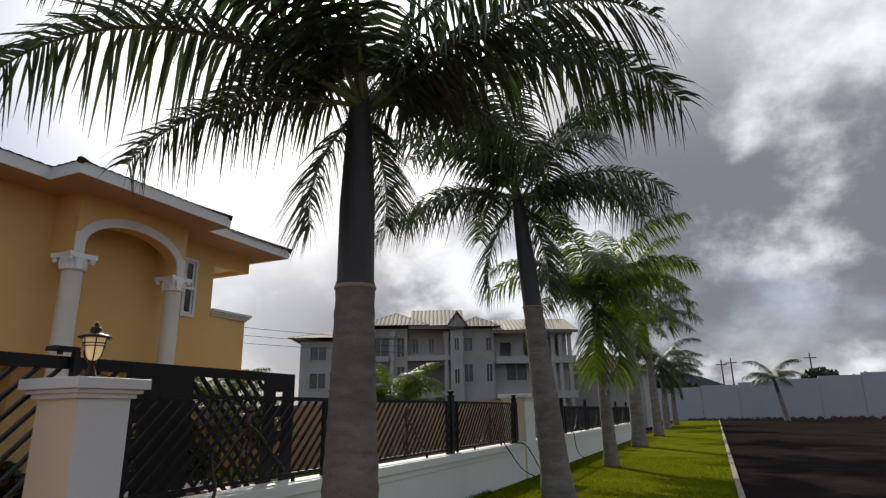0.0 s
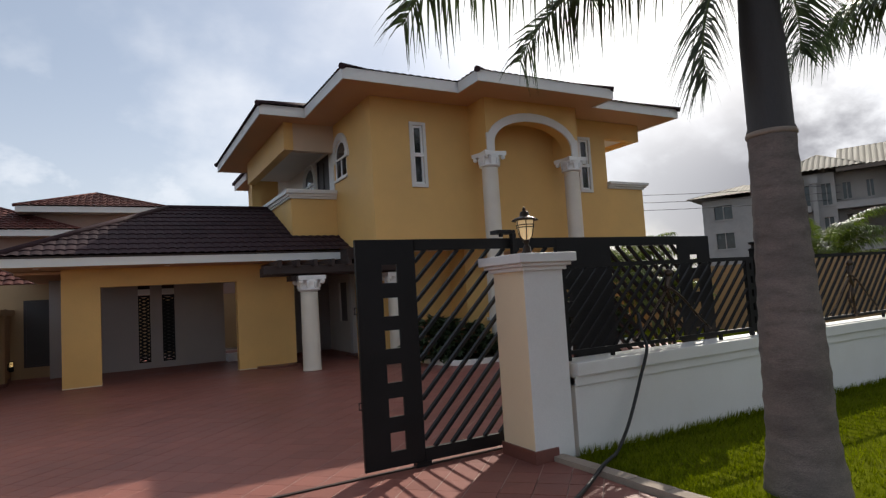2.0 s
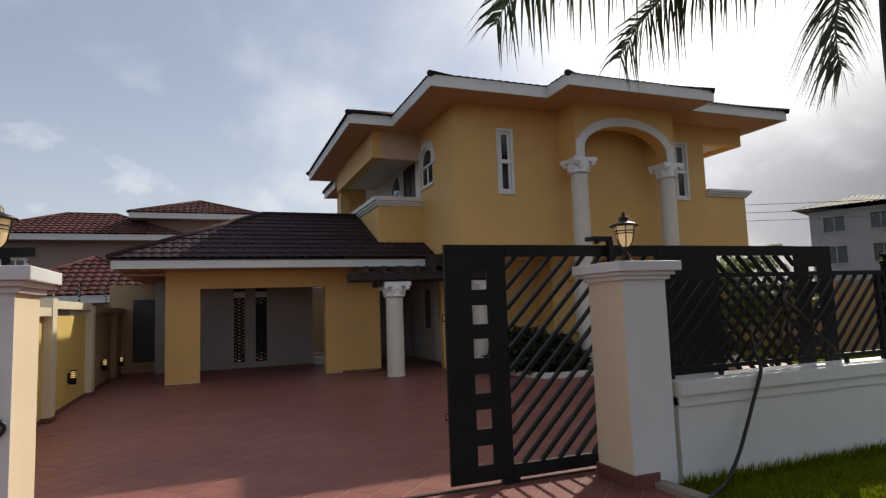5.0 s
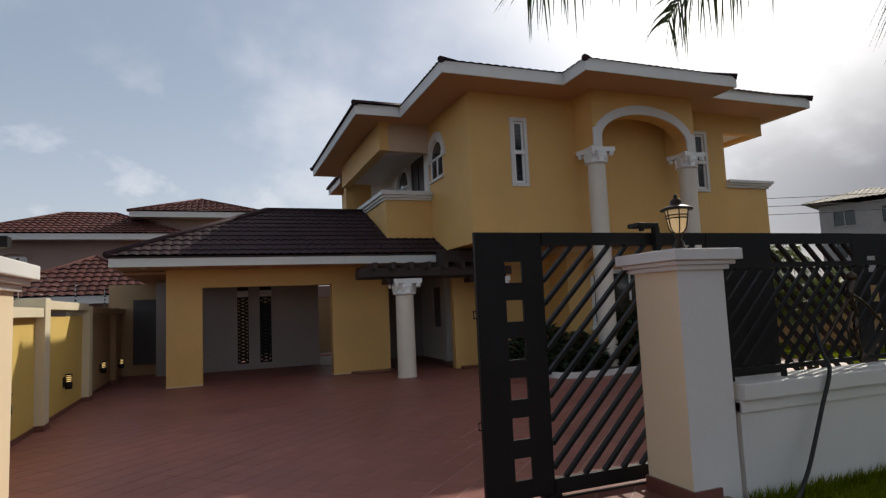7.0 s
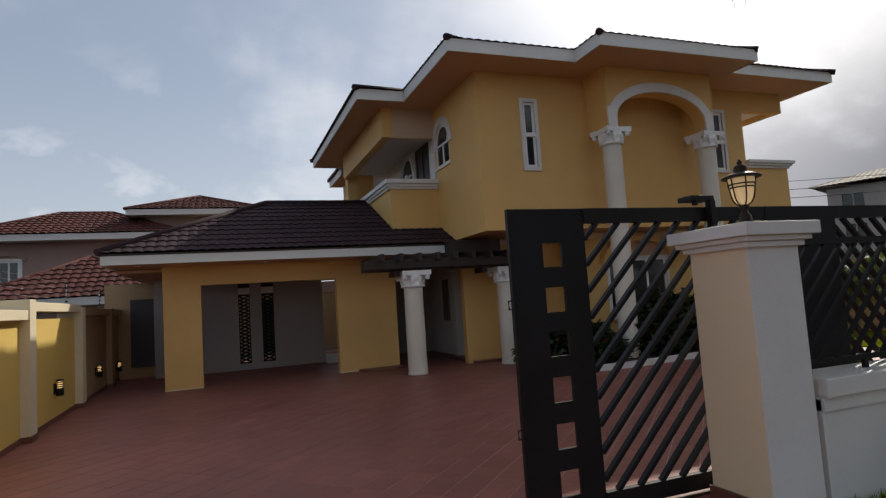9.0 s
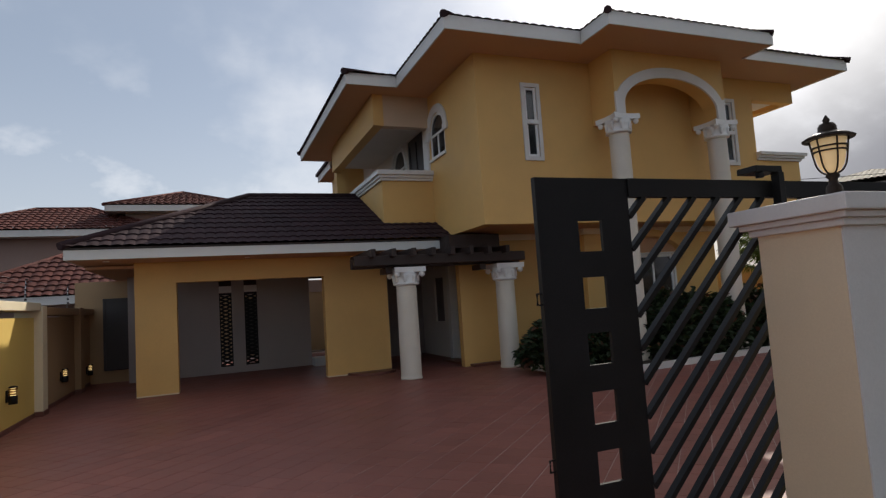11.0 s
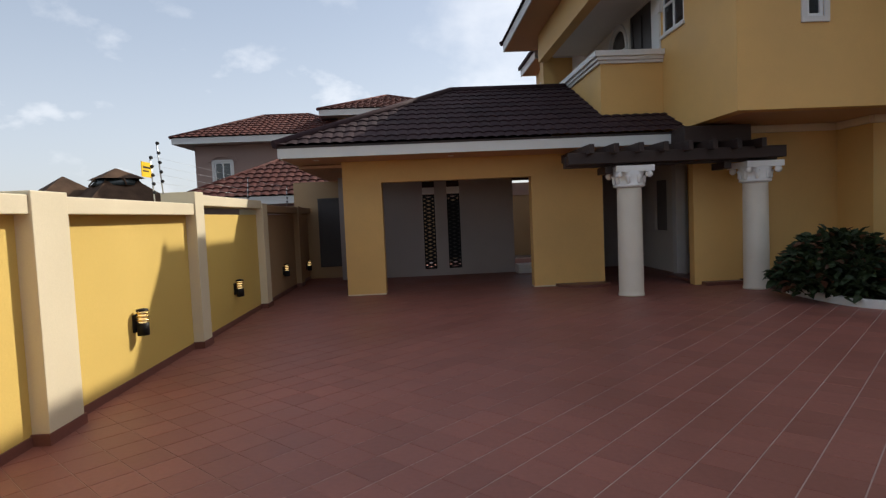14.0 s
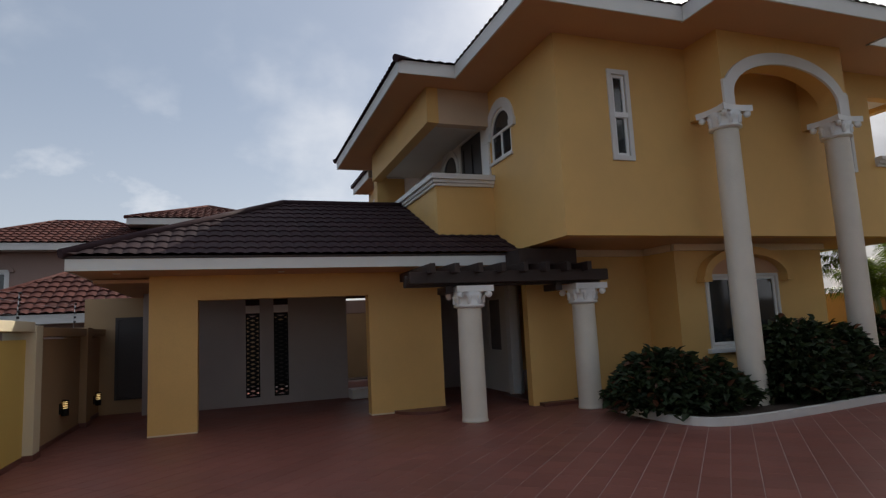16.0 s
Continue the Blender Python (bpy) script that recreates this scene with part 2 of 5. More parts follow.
def let_light_through(m, share):
    n, l = m.node_tree.nodes, m.node_tree.links
    b = n["Principled BSDF"]
    tr, mx = n.new("ShaderNodeBsdfTranslucent"), n.new("ShaderNodeMixShader")
    src = b.inputs["Base Color"].links[0].from_socket
    hs = n.new("ShaderNodeHueSaturation")
    hs.inputs["Value"].default_value, hs.inputs["Saturation"].default_value = 2.2, 1.1
    l.new(src, hs.inputs["Color"])
    l.new(hs.outputs[0], tr.inputs["Color"])
    mx.inputs[0].default_value = share
    l.new(b.outputs[0], mx.inputs[1])
    l.new(tr.outputs[0], mx.inputs[2])
    l.new(mx.outputs[0], n["Material Output"].inputs[0])


for leafy, share in ((FROND, 0.20), (FRONDY, 0.28), (BLADE, 0.28), (LEAF, 0.2), (LEAFRED, 0.25)):
    let_light_through(leafy, share)


def glow(name, col, strength):
    m = bpy.data.materials.new(name)
    m.use_nodes = True
    b = m.node_tree.nodes["Principled BSDF"]
    b.inputs["Base Color"].default_value = (*col, 1)
    b.inputs["Roughness"].default_value = 0.35
    b.inputs["Emission Color"].default_value = (*col, 1)
    b.inputs["Emission Strength"].default_value = strength
    return m


LAMPGLASS = glow("lamp_glass_frosted", (0.88, 0.62, 0.32), 0.24)
SCONCE = glow("sconce_light", (1.0, 0.70, 0.30), 0.7)


# ---- mesh helpers ----
def box(bm, x0, x1, y0, y1, z0, z1, bevel=0.0):
    v = [bm.verts.new((x, y, z)) for z in (z0, z1) for y in (y0, y1) for x in (x0, x1)]
    fs = [bm.faces.new([v[i] for i in q]) for q in ((0, 2, 3, 1), (4, 5, 7, 6), (0, 1, 5, 4), (2, 6, 7, 3), (0, 4, 6, 2), (1, 3, 7, 5))]
    if bevel:
        es = {e for f in fs for e in f.edges}
        bmesh.ops.bevel(bm, geom=list(es), offset=bevel, segments=2, affect="EDGES", profile=0.6)
    return bm


def boxes(*bs, bevel=0.0):
    bm = bmesh.new()
    for b in bs:
        box(bm, *b, bevel=bevel)
    return bm


def prism(bm, poly, z0, z1):
    a = [bm.verts.new((x, y, z0)) for x, y in poly]
    b = [bm.verts.new((x, y, z1)) for x, y in poly]
    n = len(poly)
    bm.faces.new(a[::-1])
    bm.faces.new(b)
    for i in range(n):
        bm.faces.new((a[i], a[(i + 1) % n], b[(i + 1) % n], b[i]))
    return bm


def slab(bm, poly, axis, a0, a1):
    """A polygon of (u, z) pushed along y (axis 'y') or x (axis 'x')."""
    def at(u, z, a):
        return (u, a, z) if axis == "y" else (a, u, z)
    a = [bm.verts.new(at(u, z, a0)) for u, z in poly]
    b = [bm.verts.new(at(u, z, a1)) for u, z in poly]
    n = len(poly)
    bm.faces.new(a)
    bm.faces.new(b[::-1])
    for i in range(n):
        bm.faces.new((a[i], b[i], b[(i + 1) % n], a[(i + 1) % n]))
    return bm


def lathe(bm, prof, cx=0.0, cy=0.0, seg=24, cap=True):
    rings = []
    for r, z in prof:
        rings.append([bm.verts.new((cx + r * math.cos(2 * math.pi * i / seg), cy + r * math.sin(2 * math.pi * i / seg), z)) for i in range(seg)])
    for a, b in zip(rings, rings[1:]):
        for i in range(seg):
            f = bm.faces.new((a[i], a[(i + 1) % seg], b[(i + 1) % seg], b[i]))
            f.smooth = seg > 6
    if cap:
        bm.faces.new(rings[0][::-1])
        bm.faces.new(rings[-1])
    return bm


def tube(bm, pts, r, seg=8, taper=1.0):
    pts = [Vector(p) for p in pts]
    rings = []
    for k, p in enumerate(pts):
        d = (pts[min(k + 1, len(pts) - 1)] - pts[max(k - 1, 0)]).normalized()
        side = d.cross(Vector((0, 0, 1)))
        if side.length < 1e-3:
            side = Vector((1, 0, 0))
        side.normalize()
        upv = side.cross(d)
        rr = r * (1 + (taper - 1) * k / max(1, len(pts) - 1))
        rings.append([bm.verts.new(p + (side * math.cos(2 * math.pi * i / seg) + upv * math.sin(2 * math.pi * i / seg)) * rr) for i in range(seg)])
    for a, b in zip(rings, rings[1:]):
        for i in range(seg):
            f = bm.faces.new((a[i], a[(i + 1) % seg], b[(i + 1) % seg], b[i]))
            f.smooth = True
    bm.faces.new(rings[0][::-1])
    bm.faces.new(rings[-1])
    return bm


def smooth_path(pts, n=8):
    """Catmull-Rom through the given points."""
    p = [Vector(q) for q in pts]
    p = [2 * p[0] - p[1]] + p + [2 * p[-1] - p[-2]]
    out = []
    for i in range(1, len(p) - 2):
        for k in range(n):
            t = k / n
            a, b, c, d = p[i - 1], p[i], p[i + 1], p[i + 2]
            out.append(0.5 * ((2 * b) + (c - a) * t + (2 * a - 5 * b + 4 * c - d) * t * t + (3 * b - a - 3 * c + d) * t ** 3))
    out.append(p[-2])
    return out


def bar(bm, a, b, w, d):
    """A square bar from a to b; w across in the xz plane, d in y."""
    a, b = Vector(a), Vector(b)
    t = (b - a).normalized()
    n = Vector((-t.z, 0, t.x)) * w / 2
    y = Vector((0, d / 2, 0))
    v = [bm.verts.new(p + s * n + q * y) for p in (a, b) for s, q in ((-1, -1), (1, -1), (1, 1), (-1, 1))]
    for f in ((0, 1, 2, 3), (7, 6, 5, 4), (0, 4, 5, 1), (1, 5, 6, 2), (2, 6, 7, 3), (3, 7, 4, 0)):
        bm.faces.new([v[i] for i in f])


def mesh_of(name, bm, material):
    bmesh.ops.recalc_face_normals(bm, faces=bm.faces)
    me = bpy.data.meshes.new(name)
    bm.to_mesh(me)
    bm.free()
    me.materials.append(material)
    return me


def base_of(ob):
    v = Vector((0, 0, 0))
    while ob:
        v += ob.location
        ob = ob.parent
    return v


def part(name, bm, material, parent=None, label=""):
    """One mesh object; bm is in world metres, or in the thing's own where the thing stands at the origin."""
    if parent:
        bmesh.ops.translate(bm, verts=bm.verts, vec=-base_of(parent))
    ob = new(name, mesh_of(name, bm, material))
    ob.parent = parent
    if label:
        tagged(ob, label)
    return ob


def group_part(name, parent):
    ob = new(name)
    ob.parent, ob.empty_display_size = parent, 0.1
    return ob


def thing(name, loc, label, category, group="", kind=""):
    ob = new(name)
    ob.location = loc
    ob.empty_display_size = 0.1
    return tagged(ob, label, category, group, kind)


def solo(name, bm, material, label, category, kind="", group="", loc=None):
    c = Vector(loc) if loc else Vector((0, 0, 0))
    bmesh.ops.translate(bm, verts=bm.verts, vec=-c)
    ob = new(name, mesh_of(name, bm, material))
    ob.location = c
    return tagged(ob, label, category, group, kind)


def pierced(us0, us1, z0, z1, holes, axis, a0, a1):
    """One closed wall slab round its openings (u0, u1, z0, z1)."""
    us = sorted({us0, us1, *[h[0] for h in holes], *[h[1] for h in holes]})
    zs = sorted({z0, z1, *[h[2] for h in holes], *[h[3] for h in holes]})
    bm = bmesh.new()
    vert = {}

    def v(i, j, k):
        if (i, j, k) not in vert:
            a = (a0, a1)[k]
            vert[i, j, k] = bm.verts.new((us[i], a, zs[j]) if axis == "y" else (a, us[i], zs[j]))
        return vert[i, j, k]

    n, m = len(us) - 1, len(zs) - 1
    solid = [[not any(h[0] <= (us[i] + us[i + 1]) / 2 <= h[1] and h[2] <= (zs[j] + zs[j + 1]) / 2 <= h[3] for h in holes) for j in range(m)] for i in range(n)]
    for i in range(n):
        for j in range(m):
            if not solid[i][j]:
                continue
            for k in (0, 1):
                bm.faces.new((v(i, j, k), v(i + 1, j, k), v(i + 1, j + 1, k), v(i, j + 1, k)))
            for di, dj, e in ((-1, 0, ((i, j), (i, j + 1))), (1, 0, ((i + 1, j), (i + 1, j + 1))), (0, -1, ((i, j), (i + 1, j))), (0, 1, ((i, j + 1), (i + 1, j + 1)))):
                x, y = i + di, j + dj
                if not (0 <= x < n and 0 <= y < m and solid[x][y]):
                    (p, q), (r, s) = e
                    bm.faces.new((v(p, q, 0), v(r, s, 0), v(r, s, 1), v(p, q, 1)))
    return bm


def wall_y(u0, u1, z0, z1, y0, y1, holes=()):
    return pierced(u0, u1, z0, z1, holes, "y", y0, y1)


def wall_x(u0, u1, z0, z1, x0, x1, holes=()):
    return pierced(u0, u1, z0, z1, holes, "x", x0, x1)


def spandrel(bm, u0, u1, zs, zt, axis, a0, a1, seg=14):
    """Fills a rectangle u0..u1, zs..zt above an arch that springs at zs and touches zt."""
    c, rx, rz = (u0 + u1) / 2, (u1 - u0) / 2, zt - zs - 0.002
    for side in (0, 1):
        pts = [(u1, zs), (u1, zt), (c, zt)] if side else [(u0, zs), (u0, zt), (c, zt)]
        for k in range(seg, -1, -1):
            a = math.pi / 2 * k / seg
            pts.append((c + (rx if side else -rx) * math.cos(a), zs + rz * math.sin(a)))
        slab(bm, pts[:-1], axis, a0, a1)


def arch_band(bm, c, zs, rx, rz, w, axis, a0, a1, seg=24):
    turns = [math.pi * k / seg for k in range(seg + 1)]
    ring = [(c + rx * math.cos(a), zs + rz * math.sin(a)) for a in turns]
    ring += [(c + (rx + w) * math.cos(a), zs + (rz + w) * math.sin(a)) for a in reversed(turns)]
    slab(bm, ring, axis, a0, a1)


def slope_frame(a, b, top):
    """Origin, along-eave, up-slope and normal of a roof slope given by its eave a-b and a point above it."""
    a, b, top = Vector(a), Vector(b), Vector(top)
    u = (b - a).normalized()
    w = top - a
    v = (w - u * w.dot(u)).normalized()
    n = u.cross(v)
    if n.z < 0:
        n = -n
    return a, u, v, n


def roof_slope(a, b, top, poly, material, parent, pieces=True, panel=1.2, row=0.36, waves=6, amp=0.022, lip=0.030, name="roof_tile"):
    """Lays rows of pressed tiles over the polygon (u along the eave, v up the slope), each row lapping the one below."""
    if material is ROOFTIN:          # long ribbed sheets from eave to ridge
        row, waves, amp, lip = 30.0, 3, 0.07, 0.03
    if material is ROOFRED:          # deep pressed tiles
        row, waves, amp, lip = 0.42, 4, 0.045, 0.05
    o, u, v, n = slope_frame(a, b, top)
    pu, pv = [p[0] for p in poly], [p[1] for p in poly]
    joined = bmesh.new()
    made = []
    k, v0 = 0, min(pv) - 0.05
    while v0 < max(pv):
        u0 = min(pu) - panel * (0.5 if k % 2 else 0.0)
        while u0 < max(pu):
            bm = bmesh.new()
            cols = waves * 4
            grid = []
            for j, (vv, h) in enumerate(((v0, lip - 0.03), (v0, lip), (v0 + row * 0.5, lip * 0.6), (v0 + row + 0.02, 0.004))):
                grid.append([bm.verts.new((u0 + panel * i / cols, vv, h + (amp * abs(math.sin(math.pi * waves * i / cols)) if j else amp * 0.3))) for i in range(cols + 1)])
            for r0, r1 in zip(grid, grid[1:]):
                for i in range(cols):
                    bm.faces.new((r0[i], r0[i + 1], r1[i + 1], r1[i]))
            m = len(poly)
            area = sum(poly[i][0] * poly[(i + 1) % m][1] - poly[(i + 1) % m][0] * poly[i][1] for i in range(m))
            for i in range(m):
                p, q = poly[i], poly[(i + 1) % m]
                nx, ny = (q[1] - p[1]), -(q[0] - p[0])
                if area < 0:
                    nx, ny = -nx, -ny
                if (nx, ny) == (0, 0) or not bm.verts:
                    continue
                bmesh.ops.bisect_plane(bm, geom=bm.verts[:] + bm.edges[:] + bm.faces[:], plane_co=(p[0], p[1], 0), plane_no=(nx, ny, 0), clear_outer=True)
            if bm.faces:
                for x in bm.verts:
                    x.co = o + u * x.co.x + v * x.co.y + n * x.co.z
                if pieces:
                    made.append(part(name, bm, material, parent))
                    bm = None
                else:
                    me = bpy.data.meshes.new("tmp")
                    bm.to_mesh(me)
                    joined.from_mesh(me)
                    bpy.data.meshes.remove(me)
            if bm:
                bm.free()
            u0 += panel
        v0 += row
        k += 1
    if pieces:
        joined.free()
        return made
    return tagged(part(name, joined, material, parent), kind="stuff")


# ---- ground, road and lawn ----
def apron_z(y):
    return 0.0 if y > 4.6 else max(-0.03, -0.01 * (4.6 - y))


GZ = -0.02
solo("ground", boxes((-300, 500, -300, 500, -1.2, GZ - 0.06)), ASPHALT, "wide dull earth and asphalt ground", "ground", "structure")
solo("road", boxes((-40, 104, -30, -0.02, GZ - 0.10, GZ - 0.02)), ASPHALT, "dark worn asphalt street", "road", "structure")
solo("lawn", boxes((3.82, 92, 0.10, 4.94, -0.5, GZ)), GRASS, "bright green mown verge under the palms", "lawn", "structure")
solo("garden_lawn", boxes((12.7, 16.2, 5.2, 34, -0.5, 0.02)), GRASS, "green lawn behind the railing", "lawn", "structure")

kerb = thing("kerb", (3.75, 3, -0.1), "low grey concrete kerb between tiles and grass", "kerb", kind="structure")
kp = smooth_path([(3.62, 4.95, 0), (3.64, 4.5, 0), (3.66, 3.9, 0), (3.70, 3.3, 0), (3.80, 2.75, 0), (3.98, 2.1, 0), (4.3, 1.4, 0), (4.9, 0.6, 0), (5.7, 0.05, 0)], 5)
for i in range(0, len(kp) - 1, 3):
    seg = kp[i:i + 4]
    bm = bmesh.new()
    poly_in, poly_out = [], []
    for j, p in enumerate(seg):
        d = (seg[min(j + 1, len(seg) - 1)] - seg[max(j - 1, 0)]).normalized()
        n = Vector((-d.y, d.x, 0)) * -1
        poly_in.append((p.x, p.y))
        poly_out.append((p.x - n.x * 0.13, p.y - n.y * 0.13))
    prism(bm, poly_in + poly_out[::-1], -0.35, apron_z(seg[0].y) + 0.045)
    part("kerb_stone", bm, KERB, kerb)
edge = thing("verge_edging", (40, 0.05, GZ), "thin pale concrete edging along the verge", "edging", kind="structure")
for i in range(20):
    x = 5.75 + i * 4.65
    part("edging_block", boxes((x, x + 4.6, -0.02, 0.10, -0.4, GZ + 0.07), bevel=0.01), KERB, edge)

# ---- tiled court: base and apron ----
bm = boxes((-2.62, 12.7, 5.19, 24, -0.4, -0.003), (-1.15, 3.64, 4.6, 5.19, -0.4, -0.003))
for i in range(6):
    ya, yb = 4.6 - i * 1.0, 3.6 - i * 1.0
    box(bm, -5.9, 3.64, yb, ya, -0.5, apron_z(yb) - 0.004)
floor = solo("floor", bm, GROUT, "terracotta tiled court with pale grout lines", "floor", "structure")


# ---- boundary wall on the court's side ----
def side_wall():
    w = thing("wall_west", (-2.6, 14, 0), "yellow rendered garden wall framed in cream piers", "wall", kind="structure")
    part("core", boxes((-2.80, -2.55, 5.9, 15.2, -0.2, 1.70)), WALLYEL, w)
    # beyond the third bay the wall's shade is put into the colour as tan
    part("far_core", boxes((-2.80, -2.55, 15.2, 20.1, -0.2, 1.70)), TANWALL, w, "rendered stretch beside the passage, toned tan for shade")
    piers = [(5.93, 6.3), (8.60, 9.05), (11.78, 12.08), (15.06, 15.38), (18.3, 18.68)]
    for i, (a, b) in enumerate(piers):
        top = 1.86 if i < 2 else (1.98 if i == 2 else 1.9)
        part("pier", boxes((-2.84, -2.42, a, b, 0.08, top), bevel=0.008), WALLCREAM if i < 4 else TANWALL, w, "cream painted pier" if i < 4 else "pier toned tan for shade")
        part("pier_skirting", boxes((-2.62, -2.41, a - 0.02, b + 0.02, -0.02, 0.085)), SKIRT, w, "brown tile skirting")
    ends = [p for p in piers] + [(20.1, 20.1)]
    for i in range(len(piers)):
        a, b = piers[i][1], ends[i + 1][0]
        top = 1.83 if i < 2 else (1.95 if i == 2 else 1.88)
        part("coping", boxes((-2.86, -2.44, a, b, top - 0.14, top), bevel=0.008), WALLCREAM if i < 3 else TANWALL, w, "cream coping" if i < 3 else "coping toned tan for shade")
        part("skirting", boxes((-2.55, -2.535, a + .022, b - .022, -0.02, 0.075)), SKIRT, w)
    return w


side_wall()
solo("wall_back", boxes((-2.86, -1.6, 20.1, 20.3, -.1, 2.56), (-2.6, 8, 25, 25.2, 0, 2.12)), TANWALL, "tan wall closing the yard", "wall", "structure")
solo("wall_coping", boxes((-2.6, 8, 24.96, 25.24, 2.12, 2.56), bevel=.01), PINK, "pale pink coping on the yard wall", "coping", "structure")
solo("wall_garden", boxes((16.2, 16.4, 5.5, 34, -0.3, 1.95), (13.2, 16.2, 33.8, 34, -0.3, 1.95)), TANWALL, "tan garden wall behind the lawn", "wall", "structure")


# ---- gate pillars, lanterns, street wall ----
def gate_pillar(name, x0, x1, y0, y1, top, label):
    p = thing(name, ((x0 + x1) / 2, (y0 + y1) / 2, 0), label, "gate pillar", "gate pillars")
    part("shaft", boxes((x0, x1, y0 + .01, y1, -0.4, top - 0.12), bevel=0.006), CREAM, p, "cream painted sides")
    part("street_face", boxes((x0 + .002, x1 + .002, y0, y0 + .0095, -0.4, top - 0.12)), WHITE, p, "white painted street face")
    bm = bmesh.new()
    o = 0.0
    for h0, h1, o in ((top - 0.165, top - 0.125, 0.035), (top - 0.125, top - 0.09, 0.07), (top - 0.09, top, 0.11)):
        box(bm, x0 - o, x1 + o, y0 - o, y1 + o, h0, h1, bevel=0.008)
    part("cap", bm, WHITE, p, "stepped moulded cap")
    return p


PT = 1.98
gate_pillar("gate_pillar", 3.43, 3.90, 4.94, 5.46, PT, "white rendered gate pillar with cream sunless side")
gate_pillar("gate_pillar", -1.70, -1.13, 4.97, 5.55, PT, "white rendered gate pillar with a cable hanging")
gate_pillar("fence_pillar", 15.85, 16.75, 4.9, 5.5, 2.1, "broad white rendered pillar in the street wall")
solo("pillar_skirting", boxes((3.41, 3.69, 4.92, 5.475, -0.05, 0.12)), SKIRT, "brown tile skirting round the pillar's foot", "skirting", "structure")


def lantern(x, y, z):
    t = thing("pillar_lantern", (0, 0, 0), "bronze pillar lantern with lit frosted glass", "lantern", "pillar lanterns")
    bm = bmesh.new()
    lathe(bm, [(0.065, 0), (0.065, 0.015), (0.045, 0.03), (0.040, 0.07), (0.026, 0.085), (0.022, 0.11), (0.036, 0.128), (0.030, 0.145)], seg=16)
    part("stem", bm, BRONZE, t)
    bm = bmesh.new()
    lathe(bm, [(0.018, 0.145), (0.042, 0.158), (0.062, 0.19), (0.074, 0.24), (0.080, 0.29), (0.088, 0.335)], seg=24)
    part("glass", bm, LAMPGLASS, t, "frosted lit glass")
    for k in range(6):
        a = math.pi / 3 * k
        c, s = math.cos(a), math.sin(a)
        bm = bmesh.new()
        tube(bm, smooth_path([(0.020 * c, 0.020 * s, 0.140), (0.048 * c, 0.048 * s, 0.155), (0.070 * c, 0.070 * s, 0.19), (0.082 * c, 0.082 * s, 0.25), (0.095 * c, 0.095 * s, 0.34)], 4), 0.005, 5)
        part("cage_bar", bm, BRONZE, t)
    for r, z_ in ((0.083, 0.268), (0.087, 0.292)):
        bm = bmesh.new()
        lathe(bm, [(r, z_ - .004), (r + .006, z_ - .004), (r + .006, z_ + .004), (r, z_ + .004)], seg=24)
        part("cage_ring", bm, BRONZE, t)
    bm = bmesh.new()
    lathe(bm, [(0.09, 0.338), (0.128, 0.335), (0.132, 0.343), (0.10, 0.362), (0.062, 0.375), (0.048, 0.385), (0.046, 0.41), (0.036, 0.428), (0.014, 0.435), (0.020, 0.448), (0.012, 0.462), (0.003, 0.478)], seg=24)
    part("hood", bm, BRONZE, t)
    t.location = (x, y, z)
    return t


lan = lantern(3.58, 5.06, PT)
copy_thing(lan, pose(-1.33, 5.26, PT))


def street_wall(x0, x1, name, top=0.885):
    w = thing(name, ((x0 + x1) / 2, 5.07, 0), "low white rendered street wall with moulded coping", "wall", kind="structure")
    part("body", boxes((x0, x1, 4.95, 5.20, -0.6, top - 0.15)), WHITE, w)
    bm = bmesh.new()
    box(bm, x0, x1, 4.925, 5.225, top - 0.23, top - 0.13, bevel=0.006)
    box(bm, x0, x1, 4.885, 5.265, top - 0.13, top, bevel=0.01)
    part("coping", bm, WHITE, w)
    return w


street_wall(3.965, 15.85, "wall_street")
street_wall(16.75, 42, "wall_street_far")
street_wall(-6.0, -1.70, "wall_street_west", 1.6)


railing = None


